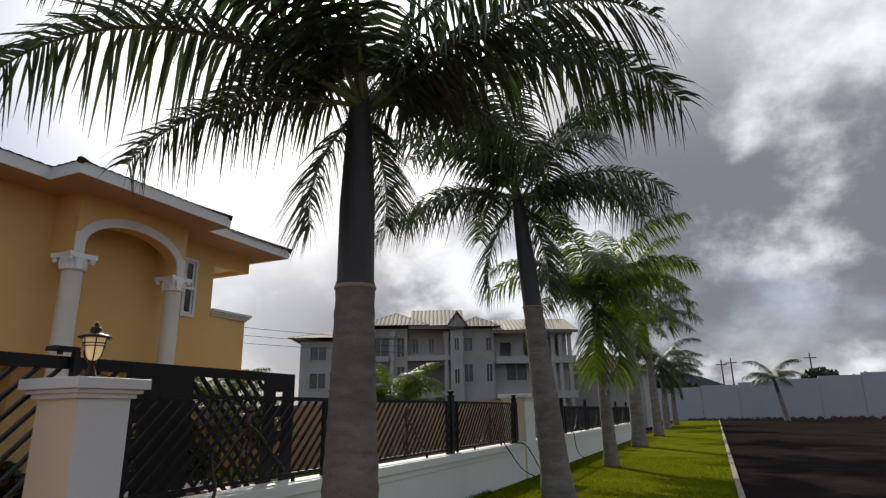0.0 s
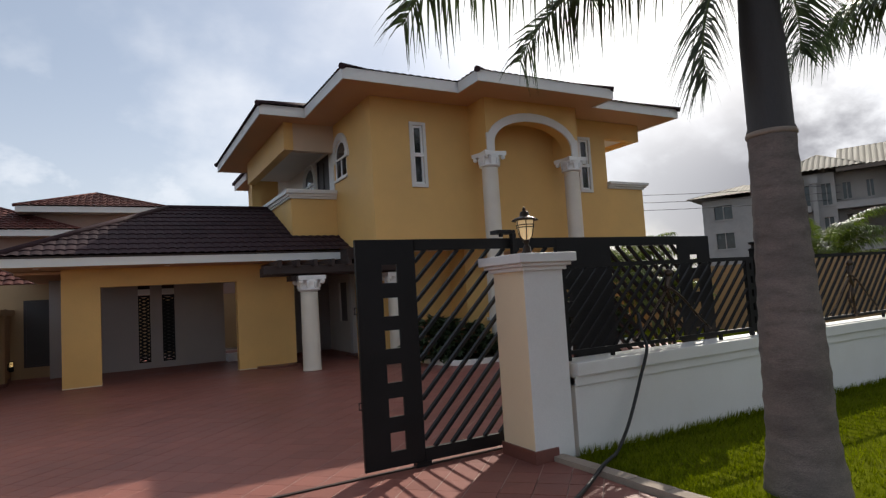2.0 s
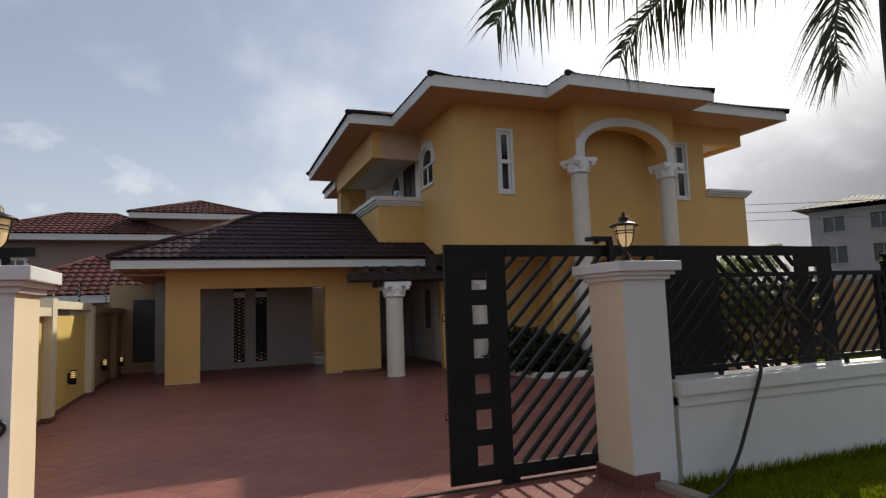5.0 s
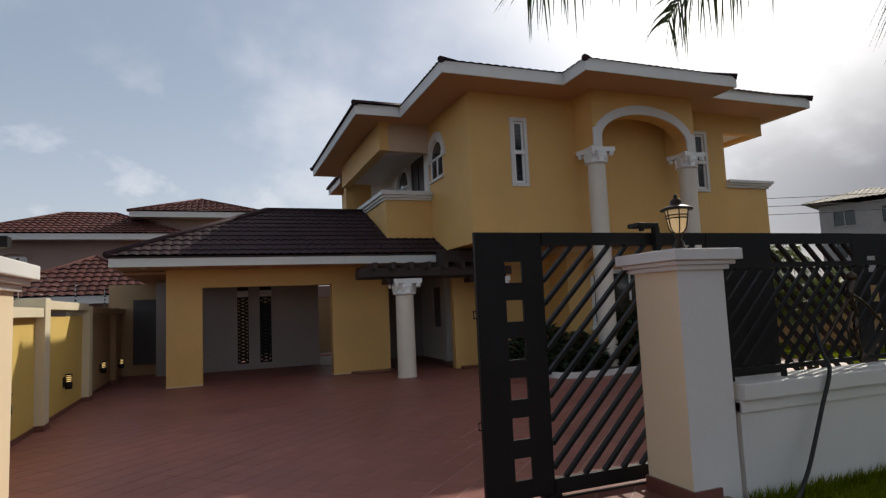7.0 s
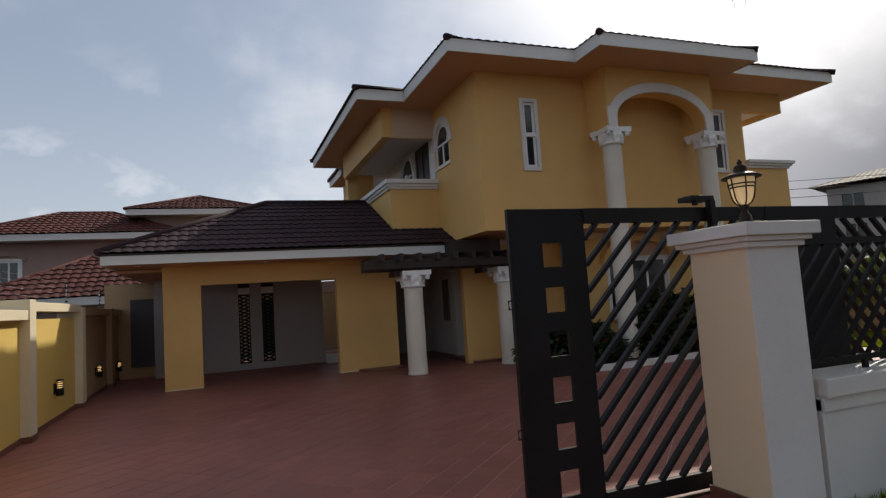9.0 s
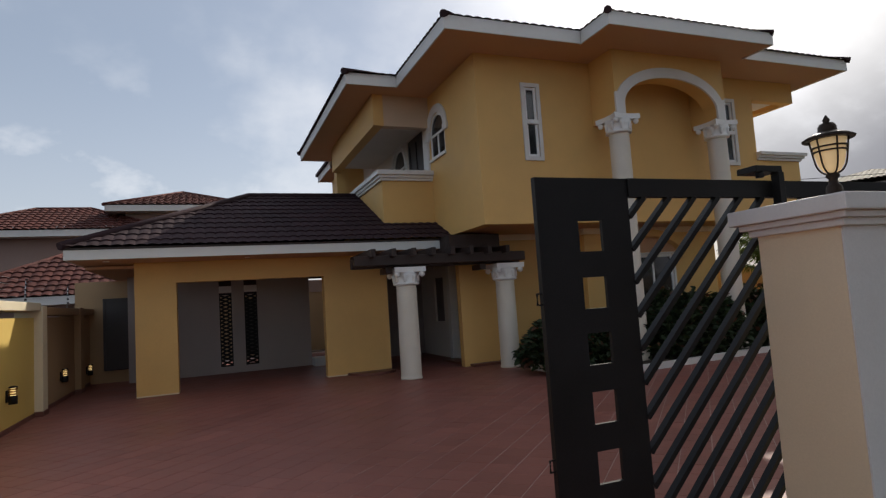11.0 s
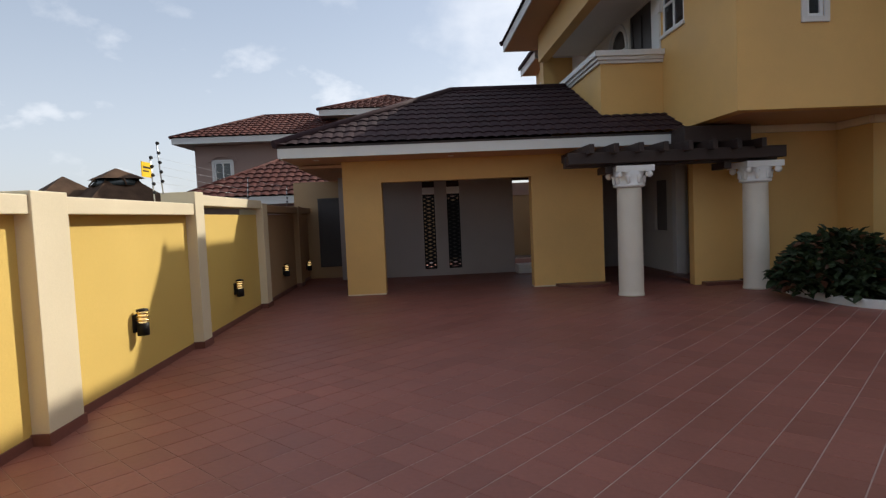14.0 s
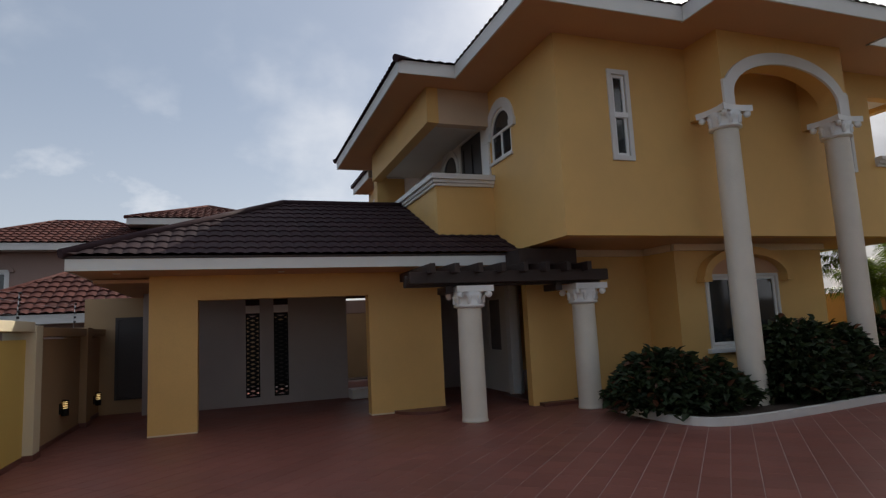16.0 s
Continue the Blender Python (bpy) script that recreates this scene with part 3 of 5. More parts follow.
def fence_panel(x0, x1, z0, z1, y, mirror=False):
    f = group_part("panel", railing)
    part("frame", boxes((x0, x1, y - .02, y + .02, z1 - .045, z1), (x0, x1, y - .02, y + .02, z0 + .06, z0 + .10),
                        (x0, x0 + .05, y - .022, y + .022, z0, z1 - .045), (x1 - .05, x1, y - .022, y + .022, z0, z1 - .045)), BLACKM, f)
    u = x0 - (z1 - z0)
    while u < x1:
        a, b = Vector((u, y, z0 + .10)), Vector((u + (z1 - z0 - .145), y, z1 - .045))
        s = (b.z - a.z) / (b.x - a.x)
        if a.x < x0 + .05:
            a = Vector((x0 + .05, y, a.z + s * (x0 + .05 - a.x)))
        if b.x > x1 - .05:
            b = Vector((x1 - .05, y, b.z - s * (b.x - x1 + .05)))
        if b.x - a.x > 0.03:
            if mirror:
                a.x, b.x = x0 + x1 - a.x, x0 + x1 - b.x
            bm = bmesh.new()
            bar(bm, a, b, 0.026, 0.026)
            part("slanted_bar", bm, BLACKM, f)
        u += 0.165
    cx, cz, yy = (x0 + x1) / 2, (z0 + z1) / 2, y - .045
    bm = bmesh.new()
    # a leaping wrought ornament: twisted body, two long trailing arms, curled ends
    tube(bm, smooth_path([(cx + .02, yy, cz + .30), (cx - .03, yy, cz + .16), (cx + .03, yy, cz), (cx, yy, cz - .16), (cx + .05, yy, cz - .36)], 6), 0.034, 8, .45)
    tube(bm, smooth_path([(cx - .02, yy, cz + .16), (cx - .22, yy, cz - .02), (cx - .42, yy, cz - .22), (cx - .62, yy, cz - .36)], 6), 0.016, 6, .7)
    tube(bm, smooth_path([(cx, yy, cz + .18), (cx + .20, yy, cz + .06), (cx + .46, yy, cz - .18), (cx + .66, yy, cz - .34)], 6), 0.016, 6, .7)
    tube(bm, smooth_path([(cx - .02, yy, cz + .02), (cx - .10, yy, cz - .16), (cx - .03, yy, cz - .34)], 6), 0.018, 6, .6)
    lathe(bm, [(.01, cz + .29), (.045, cz + .32), (.05, cz + .35), (.01, cz + .39)], cx + .02, yy, 10)
    lathe(bm, [(.01, cz - .42), (.035, cz - .39), (.01, cz - .35)], cx + .06, yy, 8)
    part("scroll", bm, SCROLL, f, "bronze wrought ornament")
    for u in (cx - .9, cx + .86):
        part("foot", boxes((u, u + .04, y - .015, y + .015, z0 - .004, z0 + .06)), BLACKM, f)
    return f


def fence_post(x, y=5.08, z0=0.885, z1=1.95):
    """A solid square post with a turned cap between two pierced stiles."""
    p = group_part("post_group", railing)
    part("post", boxes((x - .07, x + .07, y - .045, y + .045, z0, z1), bevel=.006), BLACKM, p)
    bm = bmesh.new()
    lathe(bm, [(0.085, z1), (0.085, z1 + .025), (0.045, z1 + .035), (0.045, z1 + .075), (0.075, z1 + .085), (0.075, z1 + .11), (0.005, z1 + .12)], x, y, 12)
    part("cap", bm, BLACKM, p)
    for s in (-1, 1):
        c = x + s * .165
        hs = [(c - .02, c + .02, z0 + .14 + k * .17, z0 + .23 + k * .17) for k in range(5)]
        part("pierced_stile", wall_y(c - .06, c + .06, z0 + .05, z1 - .08, y - .025, y + .025, hs), BLACKM, p)


railing = thing("railing", (9.6, 5.07, 0.885), "black steel railing of slanted bars on the street wall", "railing", "street railings")
for a, b in ((3.98, 7.0), (7.46, 11.07), (11.53, 15.22)):
    fence_panel(a, b, 0.89, 1.87, 5.06)
fence_post(7.23)
fence_post(11.30)
fence_post(15.45)
railing = thing("railing", (29, 5.07, 0.885), "black steel railing farther along the street wall", "railing", "street railings")
for k in range(6):
    fence_panel(16.9 + k * 4.1 + (.2 if k else 0), 20.64 + k * 4.1, 0.89, 1.80, 5.06)
    fence_post(20.87 + k * 4.1)


# ---- sliding gate ----
def sliding_gate():
    X0, X1, Z0, Z1, y = 2.002, 7.04, 0.045, 2.20, 5.625
    g = thing("sliding_gate", ((X0 + X1) / 2, y, Z0), "black steel sliding gate, half open, with slanted bars", "gate")
    zs = [1.78, 1.46, 1.15, 0.83, 0.51, 0.19]
    for u0, hx in ((X0, 2.255), (6.43, 6.65)):
        hs = [(hx, hx + 0.16, z, z + 0.175) for z in zs]
        part("pierced_panel", wall_y(u0, u0 + 0.61, Z0, Z1, y - .012, y + .012, hs), BLACKM, g)
    hs = [(4.47 + .0, 4.58, z, z + 0.14) for z in zs[1:5]]
    part("middle_panel", wall_y(4.40, 5.22, Z0, Z1, y - .03, y + .03, hs), BLACKM, g)
    part("top_rail", boxes((X0 + .61, 4.40, y - .025, y + .025, Z1 - .11, Z1), (5.22, 6.43, y - .03, y + .03, Z1 - .11, Z1)), BLACKM, g)
    part("bottom_rail", boxes((X0 + .61, 4.40, y - .025, y + .025, Z0, Z0 + .12), (5.22, 6.43, y - .03, y + .03, Z0, Z0 + .12)), BLACKM, g)
    part("edge_strip", boxes((X0 - .012, X0 - .001, y - .02, y + .02, Z0, Z1), bevel=.002), BLACKM, g)
    for lo, hi, mir in ((2.612, 4.40, False), (5.22, 6.43, True)):
        u = lo - 2.0
        while u < hi:
            a, b = [u, Z0 + .12], [u + (Z1 - .11 - Z0 - .12), Z1 - .11]
            if a[0] < lo:
                a = [lo, a[1] + lo - a[0]]
            if b[0] > hi:
                b = [hi, b[1] - (b[0] - hi)]
            if b[0] - a[0] > .04:
                if mir:
                    a[0], b[0] = lo + hi - a[0], lo + hi - b[0]
                bm = bmesh.new()
                bar(bm, (a[0], y, a[1]), (b[0], y, b[1]), 0.030, 0.045)
                part("slanted_bar", bm, BLACKM, g)
            u += 0.192
    for z in (0.62, 1.50):
        bm = bmesh.new()
        tube(bm, [(X0 - .01, y, z), (X0 - .04, y, z), (X0 - .04, y, z + .06), (X0 - .01, y, z + .06)], 0.007, 6)
        part("latch_loop", bm, BLACKM, g)
    part("wheel_housing", boxes((2.5, 2.66, y - .04, y + .04, 0.0, Z0)), BLACKM, g)
    # roller bracket that guides the gate's top
    br = thing("gate_guide", (3.6, 5.62, 1.97), "black steel roller bracket over the gate", "bracket")
    part("arm", boxes((3.57, 3.80, y - .09, y + .06, 2.245, 2.285), (3.75, 3.80, y - .10, y - .04, 1.9, 2.245), bevel=.004), BLACKM, br)
    part("roller", lathe(bmesh.new(), [(0.025, 2.21), (0.025, 2.255)], 3.63, y - .06, 12), BLACKM, br)
    return g


sliding_gate()
solo("gate_track", boxes((-1.1, 7.1, 5.60, 5.64, -0.01, 0.014)), mat("rusty_track", (0.05, 0.035, 0.03), 0.6, 0.3, 3, 60, 0.3, metal=0.6), "worn steel gate track in the tiles", "track", "structure")
solo("track_stop", boxes((-0.55, -0.42, 5.58, 5.66, 0.0, 0.05), bevel=.006), BLACKM, "small steel stop on the track", "stop")


# ---- main house ----
EZ = 6.50      # underside of the eaves
HY = 13.35     # street facade of the upper floor
house = thing("house", (9.5, 16, 0), "two-storey yellow house with white trim and dark roof", "house")


def white_window(parent, axis, u0, u1, z0, z1, a, sign, arch=0.0, bars=1, fr=0.055, trim=0.10, jambs=True):
    """A window in an opening: a is the wall's outer face, sign the way outwards."""
    w = group_part("window", parent)
    zt = z1 - arch
    def put(name, bs, material, depth0, depth1, label=""):
        bm = bmesh.new()
        for (p, q, r, s) in bs:
            if axis == "y":
                box(bm, p, q, *sorted((a + sign * depth0, a + sign * depth1)), r, s, bevel=0.004)
            else:
                box(bm, *sorted((a + sign * depth0, a + sign * depth1)), p, q, r, s, bevel=0.004)
        return part(name, bm, material, w, label)
    if jambs:
        put("surround", [(u0 - trim, u0, z0 - trim, zt), (u1, u1 + trim, z0 - trim, zt), (u0, u1, z0 - trim, z0)] + ([] if arch else [(u0 - trim, u1 + trim, z1, z1 + trim)]), WHITE, -0.01, 0.035, "white moulded surround")
    else:
        put("impost", [(u0 - trim - .03, u0, zt - .10, zt + .06)], WHITE, -0.01, 0.06, "white impost block")
        put("impost", [(u1, u1 + trim + .03, zt - .10, zt + .06)], WHITE, -0.01, 0.06, "white impost block")
        put("sill", [(u0 - .04, u1 + .04, z0 - .06, z0)], WHITE, -0.01, 0.05)
    if arch:
        bm = bmesh.new()
        arch_band(bm, (u0 + u1) / 2, zt, (u1 - u0) / 2, arch, trim, axis, *sorted((a - sign * 0.01, a + sign * 0.035)))
        part("arch_surround", bm, WHITE, w)
    put("frame", [(u0, u0 + fr, z0, zt), (u1 - fr, u1, z0, zt), (u0 + fr, u1 - fr, z0, z0 + fr), (u0 + fr, u1 - fr, zt - fr, zt)], FRAMEW, -0.06, -0.008)
    for k in range(1, bars + 1):
        c = u0 + (u1 - u0) * k / (bars + 1)
        put("mullion", [(c - fr / 2, c + fr / 2, z0 + fr, zt - fr)], FRAMEW, -0.055, -0.012)
    bm = bmesh.new()
    pts = [(u0 + fr * .5, z0 + fr * .5), (u1 - fr * .5, z0 + fr * .5), (u1 - fr * .5, zt)]
    if arch:
        pts += [((u0 + u1) / 2 + (u1 - u0) / 2 * math.cos(math.pi * k / 16), zt + arch * math.sin(math.pi * k / 16)) for k in range(1, 16)]
    pts += [(u0 + fr * .5, zt)]
    slab(bm, pts, axis, *sorted((a - sign * 0.045, a - sign * 0.035)))
    part("pane", bm, GLASSDK, w, "dark tinted glass")
    if arch:
        bm = bmesh.new()
        arch_band(bm, (u0 + u1) / 2, zt, (u1 - u0) / 2 - fr, max(arch - fr, .02), fr, axis, *sorted((a - sign * 0.06, a - sign * 0.008)))
        part("arch_frame", bm, FRAMEW, w)
    return w


# upper floor, street side: two narrow windows, the porch behind its arch
wins = [(6.53, 6.81, 4.38, 5.86), (11.98, 12.30, 4.40, 5.88)]
part("front_wall", wall_y(5.42, 13.0, 2.98, EZ, HY, HY + 0.25, wins), YELLOW, house)
for u0, u1, z0, z1 in wins:
    w = white_window(house, "y", u0, u1, z0, z1, HY, -1, bars=0, trim=0.085)
    part("transom", boxes((u0, u1, HY - .035, HY + .05, 5.07, 5.16)), FRAMEW, w)
# upper floor, court side wall with two arched windows and a balcony door
bm = wall_x(13.60, 16.15, 2.98, EZ, 5.42, 5.67, [(15.12, 16.06, 4.92, 5.96)])
spandrel(bm, 15.12, 16.06, 5.50, 5.96, "x", 5.42, 5.67)
part("side_wall", bm, YELLOW, house)
bm = wall_x(16.15, 23.0, 2.98, EZ, 5.42, 5.67, [(16.62, 17.9, 3.6, 5.86), (18.08, 19.22, 4.7, 5.84)])
spandrel(bm, 18.08, 19.22, 5.30, 5.84, "x", 5.42, 5.67)
part("balcony_wall", bm, CEILWHITE, house, "off-white wall behind the balcony")
white_window(house, "x", 15.12, 16.06, 4.92, 5.96, 5.42, -1, arch=0.46, bars=1, trim=0.20, jambs=False)
part("window_apron", boxes((5.38, 5.419, 16.14, 16.50, 4.0, 5.52)), WHITE, house)
white_window(house, "x", 18.08, 19.22, 4.7, 5.84, 5.42, -1, arch=0.54, bars=1, trim=0.11)
bd = part("balcony_door", boxes((5.46, 5.52, 16.62, 17.9, 3.6, 5.86)), DARKDOOR, house, "dark timber balcony door")
part("door_rail", boxes((5.43, 5.46, 16.66, 16.74, 3.6, 5.7), (5.43, 5.46, 17.72, 17.8, 3.6, 5.7), (5.43, 5.46, 17.2, 17.28, 3.6, 5.7)), DARKDOOR, bd)
# inside of the upper floor stays closed
part("inner_core", boxes((5.9, 12.8, 13.9, 22.6, 3.0, EZ - .05)), GREYWALL, house)
part("rear_wall", boxes((5.67, 14.45, 22.8, 23.0, 0, EZ)), YELLOW, house)
part("east_wall", boxes((12.8, 13.0, 13.6, 22.8, 2.98, EZ)), YELLOW, house)

# open balcony on the street corner: parapet, moulding, beam above
bal = part("corner_balcony", wall_y(13.0, 14.43, 2.98, 4.46, HY, HY + 0.2), YELLOW, house)
part("parapet_side", boxes((14.23, 14.43, HY + .2, 17.5, 2.98, 4.46)), YELLOW, bal)
bm = bmesh.new()
for z0, z1, o in ((4.46, 4.52, .05), (4.52, 4.58, .10), (4.58, 4.66, .15)):
    box(bm, 12.97, 14.43 + o, HY - o, HY + .2 + o * .3, z0, z1, bevel=.008)
    box(bm, 14.23 - o * .3, 14.43 + o, HY + .2 + o * .3, 17.5, z0, z1, bevel=.008)
part("parapet_moulding", bm, WHITE, bal)
part("beam", boxes((13.0, 14.45, HY, HY + .2, 5.99, EZ), (14.25, 14.45, HY + .2, 17.5, 5.99, EZ)), YELLOW, bal)
part("balcony_ceiling", boxes((13.0, 14.25, HY + .2, 17.5, 6.10, 6.2)), CEILWHITE, bal)
part("balcony_floor", boxes((13.0, 14.23, HY + .2, 17.5, 2.98, 3.2)), GREYWALL, bal)

# porch arch on two tall columns
PX0, PX1, PY0, PY1 = 8.20, 11.20, 12.54, 12.90
AL, AR, ZS = 8.39, 10.93, 5.13
AC, AX = (AL + AR) / 2, (AR - AL) / 2
bm = bmesh.new()
rise = [(AC - AX * math.cos(math.pi * k / 36), 5.34 + .64 * math.sin(math.pi * k / 36)) for k in range(37)]
slab(bm, [(PX0, ZS - .04), (AL, ZS - .04)] + rise + [(AR, ZS - .04), (PX1, ZS - .04), (PX1, EZ), (PX0, EZ)], "y", PY0, PY1)
porch = part("porch_arch", bm, YELLOW, house)
for u0, u1 in ((PX0, PX0 + .22), (PX1 - .22, PX1)):
    part("porch_side", boxes((u0, u1, PY1, HY, ZS - .04, EZ)), YELLOW, porch)
bm = bmesh.new()
arch_band(bm, AC, 5.34, AX - .015, 0.635, 0.215, "y", PY0 - .05, PY0 - .002, 36)
part("arch_moulding", bm, WHITE, porch, "white arch moulding")
for u0, u1 in ((AL - .215, AL + .012), (AR - .012, AR + .215)):
    part("impost", boxes((u0, u1, PY0 - .055, PY0 - .003, ZS - .03, 5.58), bevel=.006), WHITE, porch, "white moulded impost")
part("arch_intrados", boxes((PX0 + .22, PX1 - .22, PY1, HY, 6.2, 6.3)), SOFFIT, porch)


def column(x, y, h, r, parent, cap_w, cap_h, label):
    c = group_part("column", parent)
    bm = bmesh.new()
    lathe(bm, [(r * 1.06, 0.0), (r * 1.06, 0.03), (r * 1.01, 0.045), (r, 0.09), (r, h * .3), (r * .97, h - cap_h * 1.1), (r * .97, h - cap_h)], x, y, 32)
    part("shaft", bm, COLWHITE, c, label)
    bm = bmesh.new()
    z = h - cap_h
    lathe(bm, [(r * .97, z), (r * 1.24, z + .02), (r * 1.26, z + .05), (r * 1.10, z + .07), (r * 1.12, z + cap_h * .45), (r * 1.34, z + cap_h * .76)], x, y, 24)
    w = cap_w / 2
    t0, t1 = z + cap_h * .72, h
    # abacus with hollowed sides and horned corners
    ring = []
    for k in range(4):
        a = math.pi / 2 * k
        for f in (-1.0, -.82, -.4, 0.0, .4, .82):
            d = w * (0.80 + 0.20 * abs(f) ** 2)
            ring.append((x + d * math.cos(a) - w * f * math.sin(a) * -1 * -1, y + d * math.sin(a) + w * f * math.cos(a)))
    prism(bm, ring, t0, t1)
    for k in range(4):
        a = math.pi / 4 + math.pi / 2 * k
        px, py = x + w * 1.12 * math.cos(a), y + w * 1.12 * math.sin(a)
        # volutes under the corners
        m = bmesh.new()
        lathe(m, [(0.01, -.035), (w * .15, -.04), (w * .19, 0), (w * .15, .04), (0.01, .035)], 0, 0, 12)
        bmesh.ops.rotate(m, verts=m.verts, cent=(0, 0, 0), matrix=Matrix.Rotation(math.pi / 2, 3, "X"))
        bmesh.ops.rotate(m, verts=m.verts, cent=(0, 0, 0), matrix=Matrix.Rotation(a, 3, "Z"))
        bmesh.ops.translate(m, verts=m.verts, vec=(px, py, t0 - w * .14))
        me = bpy.data.meshes.new("t")
        m.to_mesh(me)
        bm.from_mesh(me)
        m.free()
        bpy.data.meshes.remove(me)
    for k in range(8):
        a = math.pi / 4 * k + math.pi / 8
        px, py = x + r * 1.17 * math.cos(a), y + r * 1.17 * math.sin(a)
        lathe(bm, [(0.01, z + .06), (r * .17, z + .09), (r * .15, z + cap_h * .42), (r * .24, z + cap_h * .56), (0.01, z + cap_h * .64)], px, py, 8)
    part("capital", bm, FRAMEW, c, "carved white capital")
    return c


for x in (8.35, 11.04):
    column(x, 12.71, 5.11, 0.212, house, 0.64, 0.38, "tall white round column shaft")

# overhang soffit and ground floor
part("overhang_soffit", boxes((5.672, 14.43, HY + .252, 15.3, 2.978, 3.05), (5.672, 13.0, 15.3, 22.8, 3.051, 3.14)), SOFFIT, house)
gh = [(9.2, 11.0, 0.95, 2.30)]
part("ground_wall", boxes((5.62, 8.45, 15.3, 15.5, 0, 2.98)), YELLOW, house)
bm = wall_y(8.45, 12.40, 0, 2.98, 14.4, 14.62, gh)
box(bm, 8.45, 8.65, 14.62, 15.3, 0, 2.98)
box(bm, 12.2, 12.4, 14.62, 22, 0, 2.98)
part("bay_wall", bm, YELLOW, house)
w = white_window(house, "y", 9.2, 11.0, 0.95, 2.30, 14.4, -1, bars=2, trim=0.06)
part("sill", boxes((9.05, 11.15, 14.30, 14.40, 0.80, 0.89), bevel=.008), FRAMEW, w)
bm = bmesh.new()
arch_band(bm, 10.13, 2.30, 1.0, 0.44, 0.16, "y", 14.18, 14.398)
box(bm, 8.94, 9.14, 14.18, 14.398, 2.20, 2.30)
box(bm, 11.12, 11.32, 14.18, 14.398, 2.20, 2.30)
part("hood_mould", bm, YELLOW, w, "ochre hood mould")
# the shade inside the hood's arch is painted as a brown panel
part("tympanum", slab(bmesh.new(), [(10.13 + .99 * math.cos(math.pi * k / 20), 2.37 + .36 * math.sin(math.pi * k / 20)) for k in range(21)], "y", 14.375, 14.397), SOFFIT, w, "brown panel standing for the shade under the hood")
part("curtain", boxes((9.2, 11.0, 14.66, 14.70, .95, 2.3)), GREYWALL, w)
# entrance recess behind the pergola
part("entry_back", boxes((4.05, 6.2, 19.6, 19.8, 0, 2.98)), GREYWALL, house)
part("entry_side", wall_x(17.2, 19.6, 0, 2.98, 6.2, 6.4, [(17.85, 18.55, .95, 2.15)]), CEILWHITE, house, "off-white entrance wall")
part("entry_window", boxes((6.26, 6.30, 17.85, 18.55, .95, 2.15)), GREYDOOR, house)
part("wall_cornice", boxes((5.672, 8.40, 15.22, 15.298, 2.84, 2.976), (8.40, 12.45, 14.32, 14.398, 2.84, 2.976), (8.37, 8.448, 14.398, 15.22, 2.84, 2.976), bevel=.01), CREAM, house, "pale cornice under the overhang")
part("entry_pilaster", boxes((6.04, 6.24, 17.0, 17.2, 0, 2.98), bevel=.006), WHITE, house)
part("entry_step", boxes((5.75, 8.45, 15.10, 15.3, -.01, .06), (5.75, 6.1, 15.5, 16.9, -.01, .05)), SKIRT, house, "brown tiled step")

# eaves: soffit, fascia, hipped tile roofs
EAVE = [(3.30, 22.7), (3.30, 15.50), (4.47, 15.50), (4.47, 12.45), (7.42, 12.45), (7.42, 11.55), (11.60, 11.55), (11.60, 12.28), (14.98, 12.28), (14.98, 22.7)]
part("eaves_soffit", prism(bmesh.new(), EAVE, EZ, EZ + .04), SOFFIT, house)
for i in range(len(EAVE)):
    (xa, ya), (xb, yb) = EAVE[i], EAVE[(i + 1) % len(EAVE)]
    o = .03
    if xa == xb:
        sgn = -1 if (yb < ya) else 1
        part("fascia", boxes((*sorted((xa, xa + sgn * o)), min(ya, yb) - o, max(ya, yb) + o, EZ - .02, EZ + .24)), WHITE, house)
    else:
        sgn = -1 if xb > xa else 1
        part("fascia", boxes((min(xa, xb), max(xa, xb), *sorted((ya, ya + sgn * o)), EZ - .02, EZ + .24)), WHITE, house)


def hip_roof(name, x0, x1, y0, y1, z, pitch, parent, material, pieces=False, over=0.09, backs=True):
    """A hipped tile roof over a rectangle, ridge along its longer side; all rows of tiles in one mesh a slope, or piece by piece."""
    x0, x1, y0, y1 = x0 - over, x1 + over, y0 - over, y1 + over
    W, D = x1 - x0, y1 - y0
    h = min(W, D) / 2
    t = math.tan(radians(pitch))
    s = math.hypot(h, h * t)
    c = [(x0, y0, z), (x1, y0, z), (x1, y1, z), (x0, y1, z)]
    r = group_part(name, parent)
    bm = bmesh.new()
    if W >= D:
        ra, rb = (x0 + h, (y0 + y1) / 2, z + h * t), (x1 - h, (y0 + y1) / 2, z + h * t)
    else:
        ra, rb = ((x0 + x1) / 2, y0 + h, z + h * t), ((x0 + x1) / 2, y1 - h, z + h * t)
    for i in range(4):
        a, b = c[i], c[(i + 1) % 4]
        L = W if i % 2 == 0 else D
        flat = (L - 2 * h) > 1e-6
        poly = [(0, 0), (L, 0), (L - h, s), (h, s)] if flat else [(0, 0), (L, 0), (L / 2, s)]
        mid = Vector(a) + (Vector(b) - Vector(a)) * 0.5
        inward = Vector((0, 1, 0)) if i == 0 else Vector((-1, 0, 0)) if i == 1 else Vector((0, -1, 0)) if i == 2 else Vector((1, 0, 0))
        top = mid + inward * h + Vector((0, 0, h * t))
        roof_slope(a, b, top, poly, material, r, pieces=pieces, name="roof_slope" if not pieces else "roof_tile")
    for p, q in ((c[0], ra), (c[3], ra if W >= D else rb), (c[1], rb if W >= D else ra), (c[2], rb), (ra, rb)):
        if (Vector(p) - Vector(q)).length > .05:
            tube(bm, [Vector(p) + Vector((0, 0, .03)), Vector(q) + Vector((0, 0, .03))], 0.075, 8)
    part("ridge_cap", bm, material, r)
    return r


